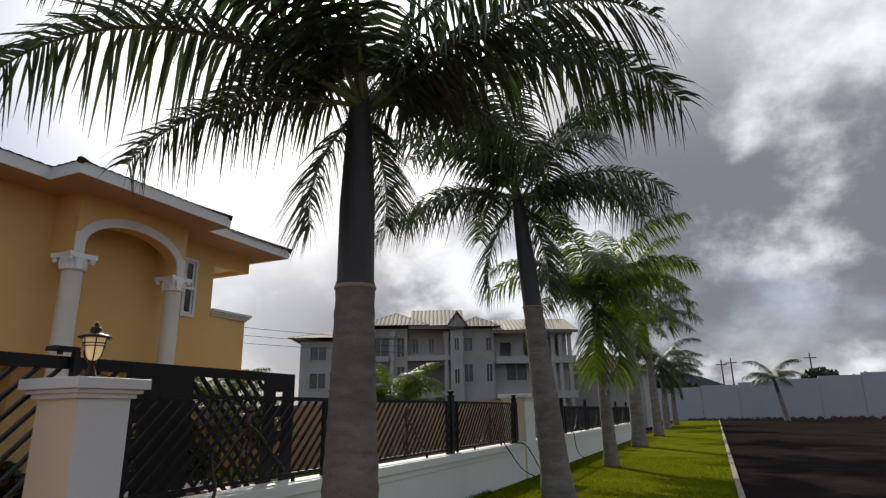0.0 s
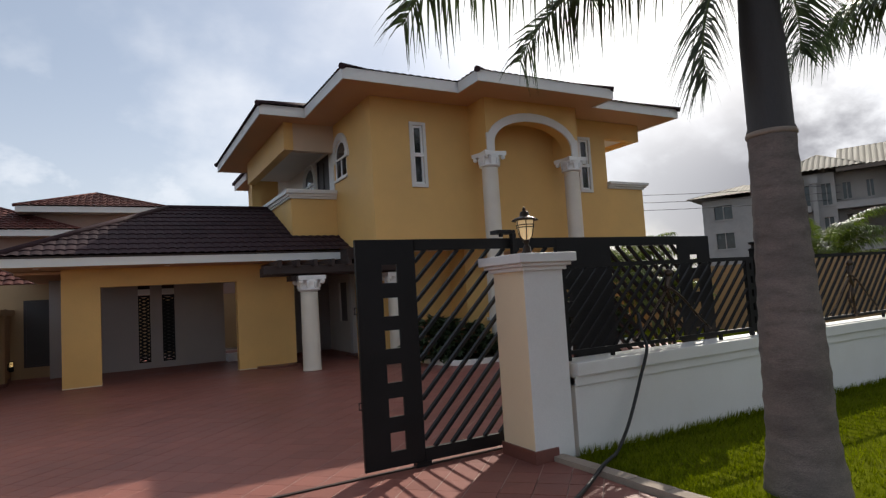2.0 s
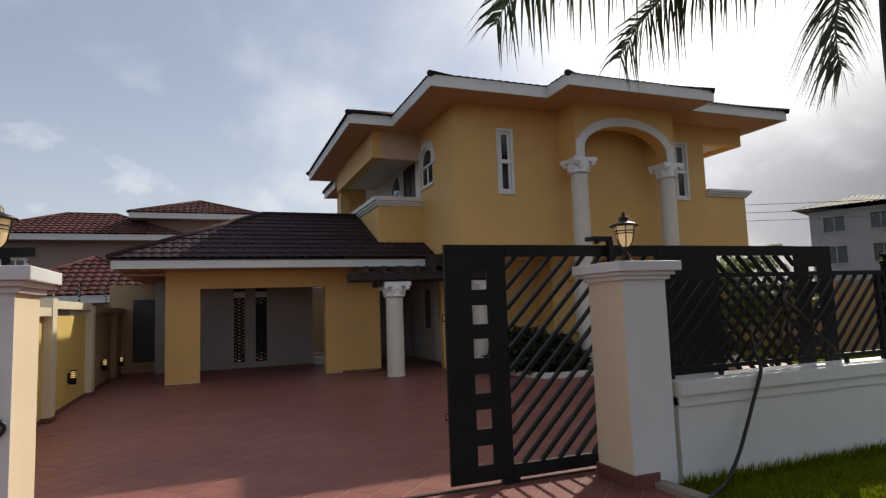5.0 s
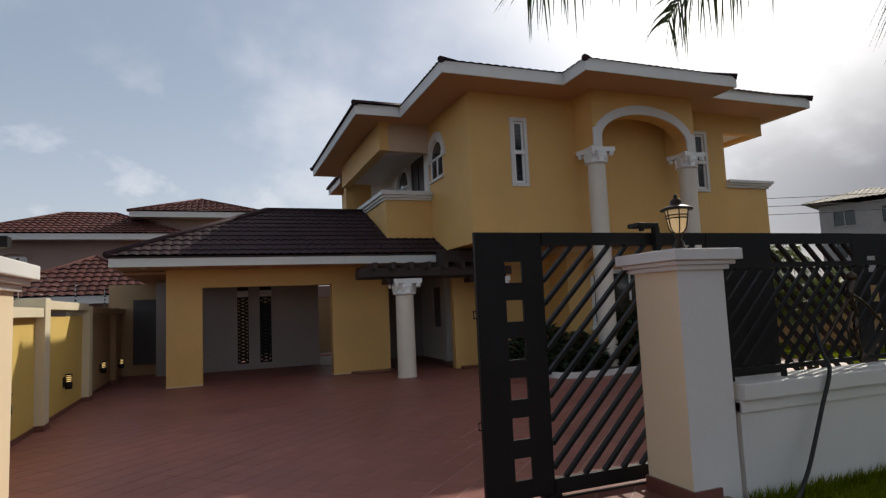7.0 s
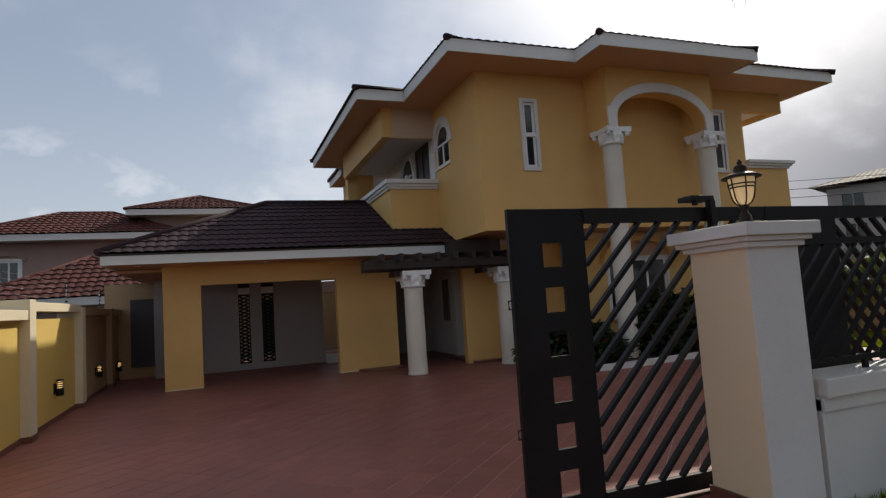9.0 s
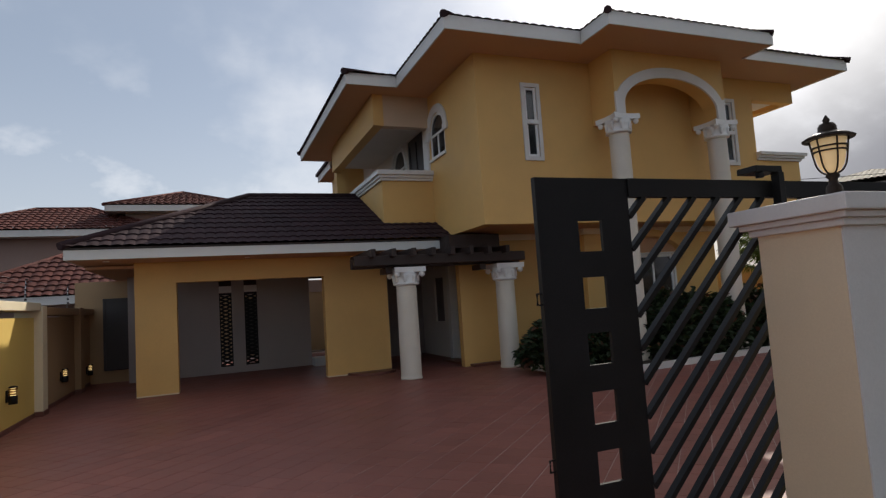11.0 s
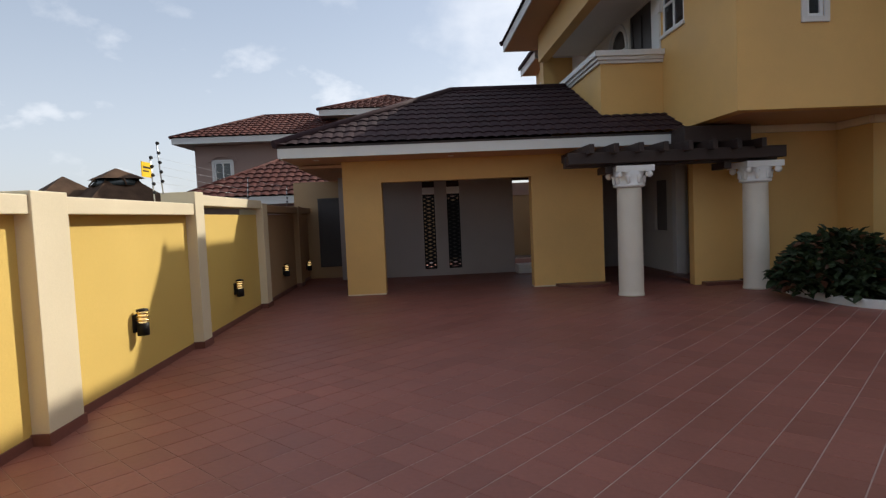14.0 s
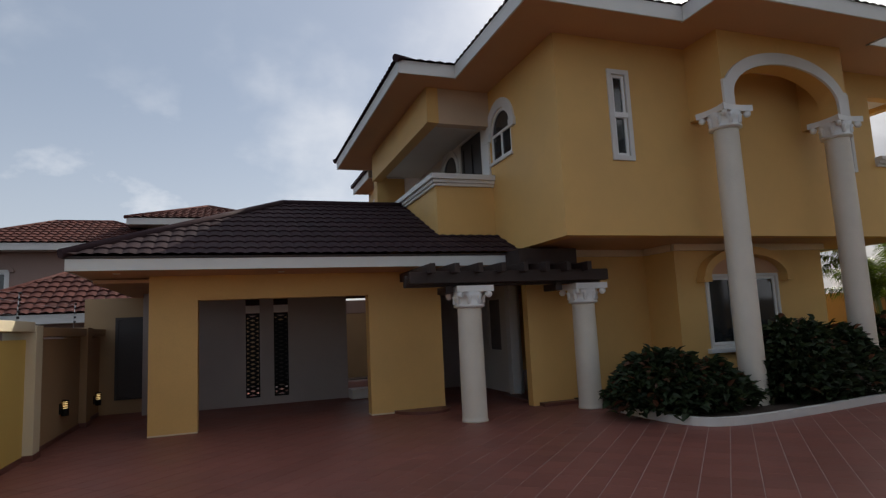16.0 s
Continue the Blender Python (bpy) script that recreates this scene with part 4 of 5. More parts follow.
hip_roof("roof", 4.47, 14.98, 12.45, 22.7, EZ + .22, 20, house, ROOF, over=.05)
hip_roof("porch_roof", 7.42, 11.60, 11.55, 16.0, EZ + .21, 20, house, ROOF, over=.05)
hip_roof("west_roof", 3.30, 8.0, 15.50, 22.7, EZ + .215, 20, house, ROOF)
hip_roof("east_roof", 11.0, 14.98, 12.28, 20.0, EZ + .205, 20, house, ROOF)

# balcony over the carport side
pb = part("side_balcony", boxes((4.15, 5.42, 16.1, 16.3, 2.95, 4.42), (4.15, 4.35, 16.3, 21.2, 2.95, 4.42)), YELLOW, house)
bm = bmesh.new()
for z0, z1, o in ((4.42, 4.48, .05), (4.48, 4.55, .09), (4.55, 4.66, .14)):
    box(bm, 4.15 - o, 5.42, 16.1 - o, 16.3, z0, z1, bevel=.008)
    box(bm, 4.15 - o, 4.35, 16.3, 21.2, z0, z1, bevel=.008)
part("parapet_moulding", bm, WHITE, pb)
part("beam", boxes((4.02, 4.27, 16.08, 21.2, 5.75, EZ)), YELLOW, pb)
part("front_beam", boxes((4.27, 5.42, 16.10, 16.33, 5.75, EZ)), BEAMTAN, pb, "pale tan beam over the balcony")
part("balcony_ceiling", boxes((4.27, 5.42, 16.33, 21.2, 5.90, 5.97)), CEILWHITE, pb)
part("balcony_floor", boxes((4.35, 5.42, 16.3, 21.2, 3.3, 3.4)), GREYWALL, pb)
part("corner_post", boxes((4.15, 4.45, 21.2, 21.6, 2.95, EZ)), YELLOW, pb)

# rear wing farther back with its own eaves
wing = part("rear_wing", wall_x(23.0, 25.0, 0, 6.3, 4.75, 5.0, [(23.4, 24.5, 4.5, 5.75)]), YELLOW, house)
part("wing_front", boxes((4.75, 5.7, 22.76, 23.0, 0, 6.3)), YELLOW, wing)
part("wing_soffit", boxes((4.28, 9, 22.72, 25.2, 6.28, 6.34)), SOFFIT, wing)
part("wing_roof", boxes((4.18, 9.1, 22.75, 25.3, 6.5, 6.6)), ROOF, wing)
part("wing_fascia", boxes((4.25, 4.28, 22.75, 25.2, 6.26, 6.5), (4.28, 9, 22.72, 22.75, 6.26, 6.5)), WHITE, wing)
white_window(house, "x", 23.4, 24.5, 4.5, 5.75, 4.75, -1, arch=0.5, bars=1, trim=0.13)

# ---- carport ----
carport = thing("carport", (1.2, 17.5, 0), "yellow open carport with dark tile roof", "carport")
CY = 16.16
part("left_pier", boxes((-1.10, -0.33, CY, CY + .45, 0.02, 2.68)), YELLOW, carport)
bm = boxes((2.69, 4.15, CY, CY + .28, 0.02, 2.68))
part("right_pier", bm, YELLOW, carport)
ring = [(3.68 + .56 * math.cos(math.pi + math.pi * k / 14), CY + .03 + .56 * math.sin(math.pi + math.pi * k / 14)) for k in range(15)]
part("pier_step", prism(bmesh.new(), ring, -0.01, 0.05), SKIRT, carport, "brown tiled step")
part("beam", boxes((-0.33, 2.69, CY, CY + .28, 2.25, 2.68)), YELLOW, carport)
for u0, u1, d in ((-1.104, -0.326, .454), (2.686, 3.12, .284)):
    part("base_trim", boxes((u0, u1, CY - .005, CY + d, -.005, .024)), CREAM, carport, "pale line along the foot")
# added strip that darkens the sky gap above the yard wall, no known beam
part("rear_beam", boxes((2.84, 4.05, 19.42, 19.60, 2.36, 2.60)), WOOD, carport, "added dark strip over the rear passage")
# unseen ceiling, coloured brown to cut the light bounced inside
part("carport_ceiling", boxes((-2.0, 4.05, CY + .281, 21.9, 2.60, 2.66)), SOFFIT, carport)
part("eaves_soffit", boxes((-2.06, 5.34, 15.09, CY + .28, 2.681, 2.71), (-2.06, -1.0, CY + .28, 21.9, 2.681, 2.71)), SOFFIT, carport)
part("fascia", boxes((-2.10, 5.36, 15.05, 15.09, 2.68, 2.90), (-2.10, -2.06, 15.09, 21.95, 2.68, 2.90)), WHITE, carport)
back = part("back_wall", wall_y(-1.6, 2.84, 0, 2.60, 19.4, 19.62, [(0.52, 0.83, 0.17, 2.42), (1.14, 1.47, 0.17, 2.42)]), GREYWALL, carport)
scr = []
for u0, u1 in ((0.52, 0.83), (1.14, 1.47)):
    bm = boxes((u0, u0 + .03, 19.47, 19.52, .17, 2.06), (u1 - .03, u1, 19.47, 19.52, .17, 2.06), (u0, u1, 19.47, 19.52, 2.03, 2.08), (u0, u1, 19.47, 19.52, .17, .21))
    z = .22
    while z < 2.0:
        for s in (0, 1):
            a, b = (u0 + .03, z + s * .10), (u1 - .03, z + .10 - s * .10)
            bar(bm, (a[0], 19.495, a[1]), (b[0], 19.495, b[1]), .048, .02)
        z += .10
    if u0 > 1:
        # dark sheet added to keep light out of the right slot
        part("slot_back", boxes((u0, u1, 19.56, 19.60, .42, 1.90)), DARKDOOR, back)
    part("lattice", bm, BLACKM, back, "black pierced metal lattice")
    # dark head added to cover bright sky at the slot's top
    part("slot_head", boxes((u0, u1, 19.5, 19.58, 2.27, 2.42)), WOOD, back)
    part("lintel_block", boxes((u0 - .02, u1 + .02, 19.42, 19.6, 2.10, 2.26), bevel=.01), WHITE, back)
for x, y in ((-1.5, 15.55), (1.05, 15.65), (3.55, 15.45)):
    part("spot_light", boxes((x - .05, x + .05, y - .05, y + .05, 2.67, 2.681)), FRAMEW, carport)
part("low_plinth", boxes((2.84, 3.3, 18.9, 19.4, 0, .22), bevel=.01), WHITE, carport)
part("inner_wall", boxes((3.95, 4.05, CY + .28, 19.2, 0, 2.6)), GREYWALL, carport)

t = math.tan(radians(24.2))
RZ, RY0, RX0 = 2.90, 15.0, -2.15
s = 3.45 / math.cos(radians(24.2))
roof_c = group_part("roof", carport)
A, B, TOP = (RX0, RY0, RZ), (5.42, RY0, RZ), (1.3, RY0 + 3.45, RZ + 3.45 * t)
v1 = 1.06 / math.cos(radians(24.2))
L1 = 4.13 - RX0
roof_slope(A, B, TOP, [(0, 0), (L1, 0), (L1, s), (3.45, s)], ROOF, roof_c)
roof_slope(A, B, TOP, [(L1, 0), (5.42 - RX0, 0), (5.42 - RX0, v1), (L1, v1)], ROOF, roof_c)
roof_slope((RX0, RY0 + 6.9, RZ), A, (RX0 + 3.45, RY0 + 3.45, RZ + 3.45 * t), [(0, 0), (6.9, 0), (3.45, s)], ROOF, roof_c, pieces=False)
roof_slope((5.3, RY0 + 6.9, RZ), (RX0, RY0 + 6.9, RZ), (1.3, RY0 + 3.45, RZ + 3.45 * t), [(0, 0), (7.45, 0), (4.0, s), (0, s)], ROOF, roof_c, pieces=False)
bm = bmesh.new()
for p, q in (((RX0, RY0, RZ + .03), (RX0 + 3.45, RY0 + 3.45, RZ + 3.45 * t + .04)), ((RX0 + 3.45, RY0 + 3.45, RZ + 3.45 * t + .04), (4.13, RY0 + 3.45, RZ + 3.45 * t + .04)), ((RX0, RY0 + 6.9, RZ + .03), (RX0 + 3.45, RY0 + 3.45, RZ + 3.45 * t + .04))):
    tube(bm, [p, q], 0.075, 8)
part("ridge_cap", bm, ROOF, roof_c)
part("roof_deck", prism(bmesh.new(), [(RX0 + .03, RY0 + .04), (5.35, RY0 + .04), (5.35, RY0 + .5), (RX0 + .03, RY0 + .5)], 2.86, 2.90), WOOD, carport)

# dark steel door at the end of the side passage, over a raised sill
bd = thing("passage_door", (-1.9, 20.08, 0.30), "dark steel door closing the side passage", "door")
part("leaf", boxes((-2.18, -1.34, 20.06, 20.10, 0.34, 2.06), bevel=.006), PASSDOOR, bd)
part("frame", boxes((-2.24, -2.18, 20.04, 20.10, 0.30, 2.12), (-2.18, -1.34, 20.04, 20.10, 2.06, 2.12), (-2.18, -1.34, 20.04, 20.10, 0.30, 0.34)), PASSDOOR, bd)
part("handle", boxes((-1.50, -1.42, 20.02, 20.06, 1.1, 1.24)), BRASS, bd)

# ---- pergola at the entrance ----
pg = thing("pergola", (5.0, 14.4, 0), "dark timber pergola on two white columns", "pergola")
for x, y in ((4.06, 14.43), (6.36, 14.50)):
    column(x, y, 2.25, 0.212, pg, 0.66, 0.37, "white round column shaft")
part("front_beam", boxes((2.95, 6.75, 14.20, 14.33, 2.30, 2.50), bevel=.012), WOOD, pg)
part("rear_beam", boxes((2.95, 6.75, 14.47, 14.60, 2.26, 2.46), bevel=.012), WOOD, pg)
for i in range(8):
    x = 3.25 + i * .42
    bm = boxes((x, x + .09, 14.0, 15.9, 2.46, 2.62), bevel=.01)
    part("rafter", bm, WOOD, pg)
for x in (3.62, 5.72):
    part("joist", boxes((x, x + .13, 14.34, 14.8, 2.14, 2.26), bevel=.01), WOOD, pg)
part("canopy", boxes((5.1, 6.3, 14.5, 16.9, 2.63, 2.92), bevel=.01), WOOD, pg)


# ---- palms ----
def frond_mesh(name, length, droop, seed, material, leaflets=84, leaf_len=0.60, lift=0.9, plume=0.5):
    """One feather leaf along +x: a bent rachis with hanging leaflets on both sides. Two meshes: rachis and leaflets."""
    rnd = random.Random(seed)
    pts = []
    n = 22
    ang, x, z = lift, 0.0, 0.0
    for k in range(n + 1):
        pts.append(Vector((x, 0.10 * math.sin(k / n * 2.0 + seed), z)))
        st = length / n
        x += math.cos(ang) * st
        z += math.sin(ang) * st
        ang -= droop / n * (0.35 + 1.3 * k / n)
    bm = bmesh.new()
    tube(bm, pts, 0.035, 6, 0.12)
    rach = mesh_of(name + "_rachis", bm, RACHIS)
    bm = bmesh.new()
    for k in range(leaflets):
        f = 0.10 + 0.90 * (k + rnd.uniform(-.3, .3)) / leaflets
        f = min(max(f, .08), .995)
        i = min(int(f * n), n - 1)
        p = pts[i].lerp(pts[i + 1], f * n - i)
        d = (pts[i + 1] - pts[i]).normalized()
        side0 = Vector((0, 1, 0))
        upv = d.cross(side0) * -1
        ll = leaf_len * (0.55 + 0.75 * math.sin(math.pi * min(1, f * .9 + .12)) ** 0.8) * rnd.uniform(.85, 1.1)
        for s in (-1, 1):
            e = rnd.uniform(-plume, plume * .6) - .15
            out = (side0 * s * math.cos(e) + upv * math.sin(e) + d * rnd.uniform(.3, .6)).normalized()
            w = (0.030 if material is FRONDY else 0.024) * rnd.uniform(.8, 1.2)
            a = p.copy()
            prev = None
            tip = a
            for q in range(4):
                g = q / 3
                c = a + out * ll * g + Vector((0, 0, -1)) * ll * (0.85 * g * g)
                ww = w * (0.5 + 1.1 * g if g < .4 else 1.0 - .95 * (g - .33) / .67)
                wv = d * ww
                cur = (bm.verts.new(c - wv), bm.verts.new(c + wv + upv * ww * .4))
                if prev:
                    bm.faces.new((prev[0], prev[1], cur[1], cur[0]))
                prev = cur
    return rach, mesh_of(name + "_leaflets", bm, material)


FR = [frond_mesh("frond_a", 3.1, 1.58, 1, FROND, lift=0.55), frond_mesh("frond_b", 3.0, 1.25, 2, FROND, lift=0.18),
      frond_mesh("frond_c", 3.2, 1.5, 3, FROND, lift=1.0), frond_mesh("frond_d", 2.3, 0.8, 4, FROND, lift=-0.95), frond_mesh("frond_i", 3.1, 1.6, 9, FROND, lift=0.85)]
FRY = [frond_mesh("frond_e", 3.3, 1.9, 5, FRONDY, leaflets=78, lift=0.75), frond_mesh("frond_f", 3.1, 2.3, 6, FRONDY, leaflets=78, lift=0.35),
       frond_mesh("frond_g", 3.4, 1.4, 7, FRONDY, leaflets=78, lift=1.1), frond_mesh("frond_h", 2.6, 1.7, 8, FRONDY, leaflets=78, lift=-0.8), frond_mesh("frond_j", 3.1, 1.6, 10, FRONDY, leaflets=78, lift=0.85)]


def palm(x, y, z0, ring_z, crown_z, r, fronds, label, lean=(0, 0), kinds=None, scale=1.0, group="palms along the verge"):
    """A royal palm: swollen ringed trunk, smooth crownshaft and a head of feather leaves. fronds: (heading in degrees, kind, size)."""
    p = thing("royal_palm", (x, y, z0), label, "palm tree", group)
    H, C = ring_z - z0, crown_z - z0
    prof = []
    n = 46
    for k in range(n + 1):
        f = k / n
        rr = r * (1.10 - 0.30 * f + 0.22 * math.exp(-(f / 0.10) ** 2) + 0.04 * math.sin(f * 5.2))
        prof.append((rr * (1 + (0.034 if k % 3 == 0 else 0.0)), f * H))
    bm = bmesh.new()
    lathe(bm, prof, 0, 0, 26)
    for v in bm.verts:
        g = max(0, v.co.z) / C
        v.co.x += lean[0] * g + 0.01 * noise.noise(Vector((v.co.x * 6, v.co.y * 6, v.co.z * 3)) + Vector((x, y, 0)))
        v.co.y += lean[1] * g
    t = new("trunk", mesh_of("trunk", bm, TRUNK))
    t.parent = p
    rt = prof[-1][0]
    bm = bmesh.new()
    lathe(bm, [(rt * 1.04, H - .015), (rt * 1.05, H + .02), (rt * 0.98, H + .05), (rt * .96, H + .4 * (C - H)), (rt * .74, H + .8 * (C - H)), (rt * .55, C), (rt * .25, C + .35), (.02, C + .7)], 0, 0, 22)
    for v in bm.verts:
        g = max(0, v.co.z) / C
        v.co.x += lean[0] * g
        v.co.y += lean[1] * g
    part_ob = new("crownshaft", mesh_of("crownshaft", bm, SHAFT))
    part_ob.parent = p
    tagged(part_ob, "smooth dark crownshaft")
    bm = bmesh.new()
    lathe(bm, [(rt * 1.05, H - .03), (rt * 1.10, H - .02), (rt * 1.10, H), (rt * 1.06, H + .012)], lean[0] * H / C, lean[1] * H / C, 22)
    sc_ = new("leaf_scar", mesh_of("leaf_scar", bm, KERB))
    sc_.parent = p
    tagged(sc_, "pale leaf scar ring")
    kinds = kinds or FR
    for az, k, sc in fronds:
        ra, le = kinds[k]
        f = new("frond", ra)
        f.parent = p
        f.matrix_basis = pose(lean[0], lean[1], C - .12 + (0.30 if k == 2 else 0.0), 0, 0, az) @ Matrix.Scale(sc * scale, 4)
        lf = new("leaf_fringe", le)
        lf.parent = f
    return p


P1 = [(124, 0, 1.18), (117, 1, .80), (152, 3, .62), (-10, 3, .52), (142, 4, 1.05), (175, 4, .95), (-150, 4, 1.0), (-95, 0, 1.0),
      (-68, 0, 1.12), (-52, 4, 1.05), (-30, 0, .95), (-5, 4, 1.0), (78, 4, 1.0), (70, 2, .95), (-60, 2, .95), (180, 2, .9), (20, 2, .9)]
palm(4.62, 3.13, GZ - .02, 2.76, 4.66, 0.225, P1, "tall royal palm with pale ringed trunk on the verge")
P2 = [(a + 15, k, s) for a, k, s in ((100, 1, 1.2), (118, 4, 1.2), (150, 4, 1.25), (60, 0, 1.2), (20, 0, 1.2), (-20, 0, 1.25), (-60, 0, 1.3), (-85, 0, 1.25), (-110, 1, 1.2), (-150, 0, 1.2), (30, 2, 1.15), (-90, 2, 1.15), (150, 2, 1.15), (110, 3, 1.0), (-50, 3, 1.0), (-95, 2, 1.35), (180, 2, 1.3), (60, 2, 1.3))]
palm(12.7, 3.36, GZ - .02, 3.85, 6.5, 0.27, P2, "leaning royal palm with a green head on the verge", lean=(0, .55))
rnd = random.Random(11)
for i, (x, y, rz, cz, r, sway) in enumerate(((19.8, 3.4, 3.6, 5.2, .19, .12), (30.2, 3.7, 5.5, 7.4, .29, .08), (41.9, 3.8, 5.5, 7.4, .27, .2), (55.5, 4.2, 3.8, 5.4, .26, -.05), (70.0, 4.3, 3.8, 5.3, .26, .05))):
    fr = [(k * 137.5 + rnd.uniform(-12, 12), (0, 1, 4, 2, 0, 4)[k % 6], rnd.uniform(.95, 1.2)) for k in range(16)] + [(rnd.uniform(0, 360), 3, 1.0) for k in range(2)]
    palm(x, y, GZ - .02, rz, cz, r, fr, "royal palm with yellowing leaves farther along the verge", lean=(0, sway), kinds=FRY if i in (0, 1) else FR, scale=1.1)
fr = [(k * 137.5, (0, 1, 2, 0)[k % 4], 1.3) for k in range(13)]
palm(88, -7.8, GZ, 3.4, 5.4, .30, fr, "lone young palm before the far white wall", lean=(0, .9), group="far palms")
# a bushy palm in the garden
gp = thing("garden_palm", (0, 0, 0), "bushy yellow-green palm beyond the garden wall", "palm tree")
for k in range(6):
    a = k * 1.05
    bm = bmesh.new()
    tube(bm, [(.12 * math.cos(a), .12 * math.sin(a), 0), (.2 * math.cos(a), .2 * math.sin(a), .9), (.3 * math.cos(a), .3 * math.sin(a), 1.75)], .045, 7)
    o = new("cane", mesh_of("cane", bm, RACHIS))
    o.parent = gp
for k in range(24):
    ra, le = FRY[(4, 2, 0, 2)[k % 4]]
    f = new("frond", ra)
    f.parent = gp
    a = k * 137.5
    f.matrix_basis = pose(.2 * math.cos(radians(a)), .2 * math.sin(radians(a)), 1.25 + .25 * (k % 3), 0, 0, a) @ Matrix.Scale(.40, 4)
    o = new("leaf_fringe", le)
    o.parent = f


gp.matrix_basis = pose(19.0, 10.55, 0.0) @ Matrix.Scale(1.35, 4)
gp2 = copy_thing(gp, pose(15.2, 14.9, 0.02, 0, 0, 40) @ Matrix.Scale(.95, 4))
gp3 = copy_thing(gp, pose(9.4, 8.6, 0.0, 0, 0, 100) @ Matrix.Scale(.60, 4))
tagged(gp3, "bushy garden palm inside the gate")


# ---- shrubs in the planter ----
def leaf_mesh(name, mat_, seed):
    bm = bmesh.new()
    pr = None
    for g, w in ((0, .010), (.3, .048), (.65, .042), (1.0, .004)):
        c = Vector((g * .17, 0, .02 * math.sin(g * 3)))
        cur = (bm.verts.new(c + Vector((0, -w, w * .4))), bm.verts.new(c), bm.verts.new(c + Vector((0, w, w * .4))))
        if pr:
            bm.faces.new((pr[0], pr[1], cur[1], cur[0]))
            bm.faces.new((pr[1], pr[2], cur[2], cur[1]))
        pr = cur
    return bm


def shrub(x, y, rx, ry, h, n, seed, label, bronze=0.1):
    rnd = random.Random(seed)
    s = thing("shrub", (x, y, 0.08), label, "shrub", "planter shrubs")
    bm = bmesh.new()
    tips = []
    for k in range(16):
        a = rnd.uniform(0, 6.28)
        q = rnd.uniform(.3, .95)
        tip = Vector((rx * q * math.cos(a), ry * q * math.sin(a), h * rnd.uniform(.55, .98) * (1.05 - .35 * q * q)))
        tube(bm, smooth_path([(0.1 * math.cos(a), .1 * math.sin(a), 0), tip * .5 + Vector((0, 0, .08)), tip], 4), .012, 5, .3)
        tips.append(tip)
    o = new("branches", mesh_of("branches", bm, BRANCH))
    o.parent = s
    base = leaf_mesh("leaf", LEAF, 0)
    base.verts.ensure_lookup_table()
    base.verts.index_update()
    co = [v.co.copy() for v in base.verts]
    fc = [[v.index for v in f.verts] for f in base.faces]
    base.free()
    for nm, material, cnt in (("foliage", LEAF, int(n * (1 - bronze))), ("bronze_foliage", LEAFRED, int(n * bronze))):
        vs, fs = [], []
        for k in range(cnt):
            a = rnd.uniform(0, 6.28)
            q = math.sqrt(rnd.uniform(.02, 1.0))
            lump = 1 + .22 * noise.noise(Vector((math.cos(a) * 2 + seed, math.sin(a) * 2, q)))
            zz = rnd.uniform(.0, 1.0) ** .75
            rad = (1 - .42 * zz ** 3) * lump
            pos = Vector((rx * q * rad * math.cos(a), ry * q * rad * math.sin(a), h * zz * (1 - .22 * q ** 4) * (0.86 + .3 * noise.noise(Vector((a * 1.5, q * 3, seed)))) + .02))
            m = Euler((rnd.uniform(-.7, .7), rnd.uniform(-.9, .5), a + rnd.uniform(-1.1, 1.1))).to_matrix() * rnd.uniform(.7, 1.25)
            b = len(vs)
            vs += [tuple(pos + m @ c) for c in co]
            fs += [[b + i for i in f] for f in fc]
        me = bpy.data.meshes.new(nm)
        me.from_pydata(vs, [], fs)
        me.update()
        me.materials.append(material)
        o = new(nm, me)
        o.parent = s
    return s


shrub(6.75, 13.0, .85, .75, .98, 2600, 3, "dense dark green shrub with a few bronze leaves", .10)
shrub(7.35, 12.75, .75, .6, .80, 2000, 5, "dense dark green shrub against the porch column", .05)
shrub(9.35, 12.75, 1.0, .75, 1.35, 3600, 7, "tall dark shrub between the porch columns", .04)
shrub(10.35, 12.85, .9, .7, 1.25, 2600, 8, "tall dark shrub between the porch columns", .06)
shrub(11.9, 12.9, .8, .7, 1.35, 2200, 9, "leafy shrub beyond the porch column", .12)
pl = thing("planter", (8.6, 12.8, 0), "curved planting bed with a white kerb", "planter", kind="structure")
edge_pts = smooth_path([(6.42, 13.75, 0), (6.40, 13.2, 0), (6.42, 12.5, 0), (6.62, 12.0, 0), (7.1, 11.78, 0), (8.1, 11.80, 0), (9.3, 11.92, 0), (10.4, 12.05, 0), (12.6, 12.2, 0)], 6)
bm = bmesh.new()
inner, outer = [], []
for j, p in enumerate(edge_pts):
    d = (edge_pts[min(j + 1, len(edge_pts) - 1)] - edge_pts[max(j - 1, 0)]).normalized()
    n = Vector((-d.y, d.x, 0))
    outer.append((p.x, p.y))
    inner.append((p.x + n.x * .10, p.y + n.y * .10))
for j in range(len(outer) - 1):
    prism(bm, [outer[j], outer[j + 1], inner[j + 1], inner[j]], -0.02, 0.115)
bmesh.ops.remove_doubles(bm, verts=bm.verts, dist=.001)
part("kerb", bm, WHITE, pl, "white painted kerb")
part("soil", prism(bmesh.new(), inner + [(12.6, 14.4), (8.45, 14.4), (8.45, 15.3), (6.5, 15.3), (6.5, 13.75)], -.02, .08), SOIL, pl)

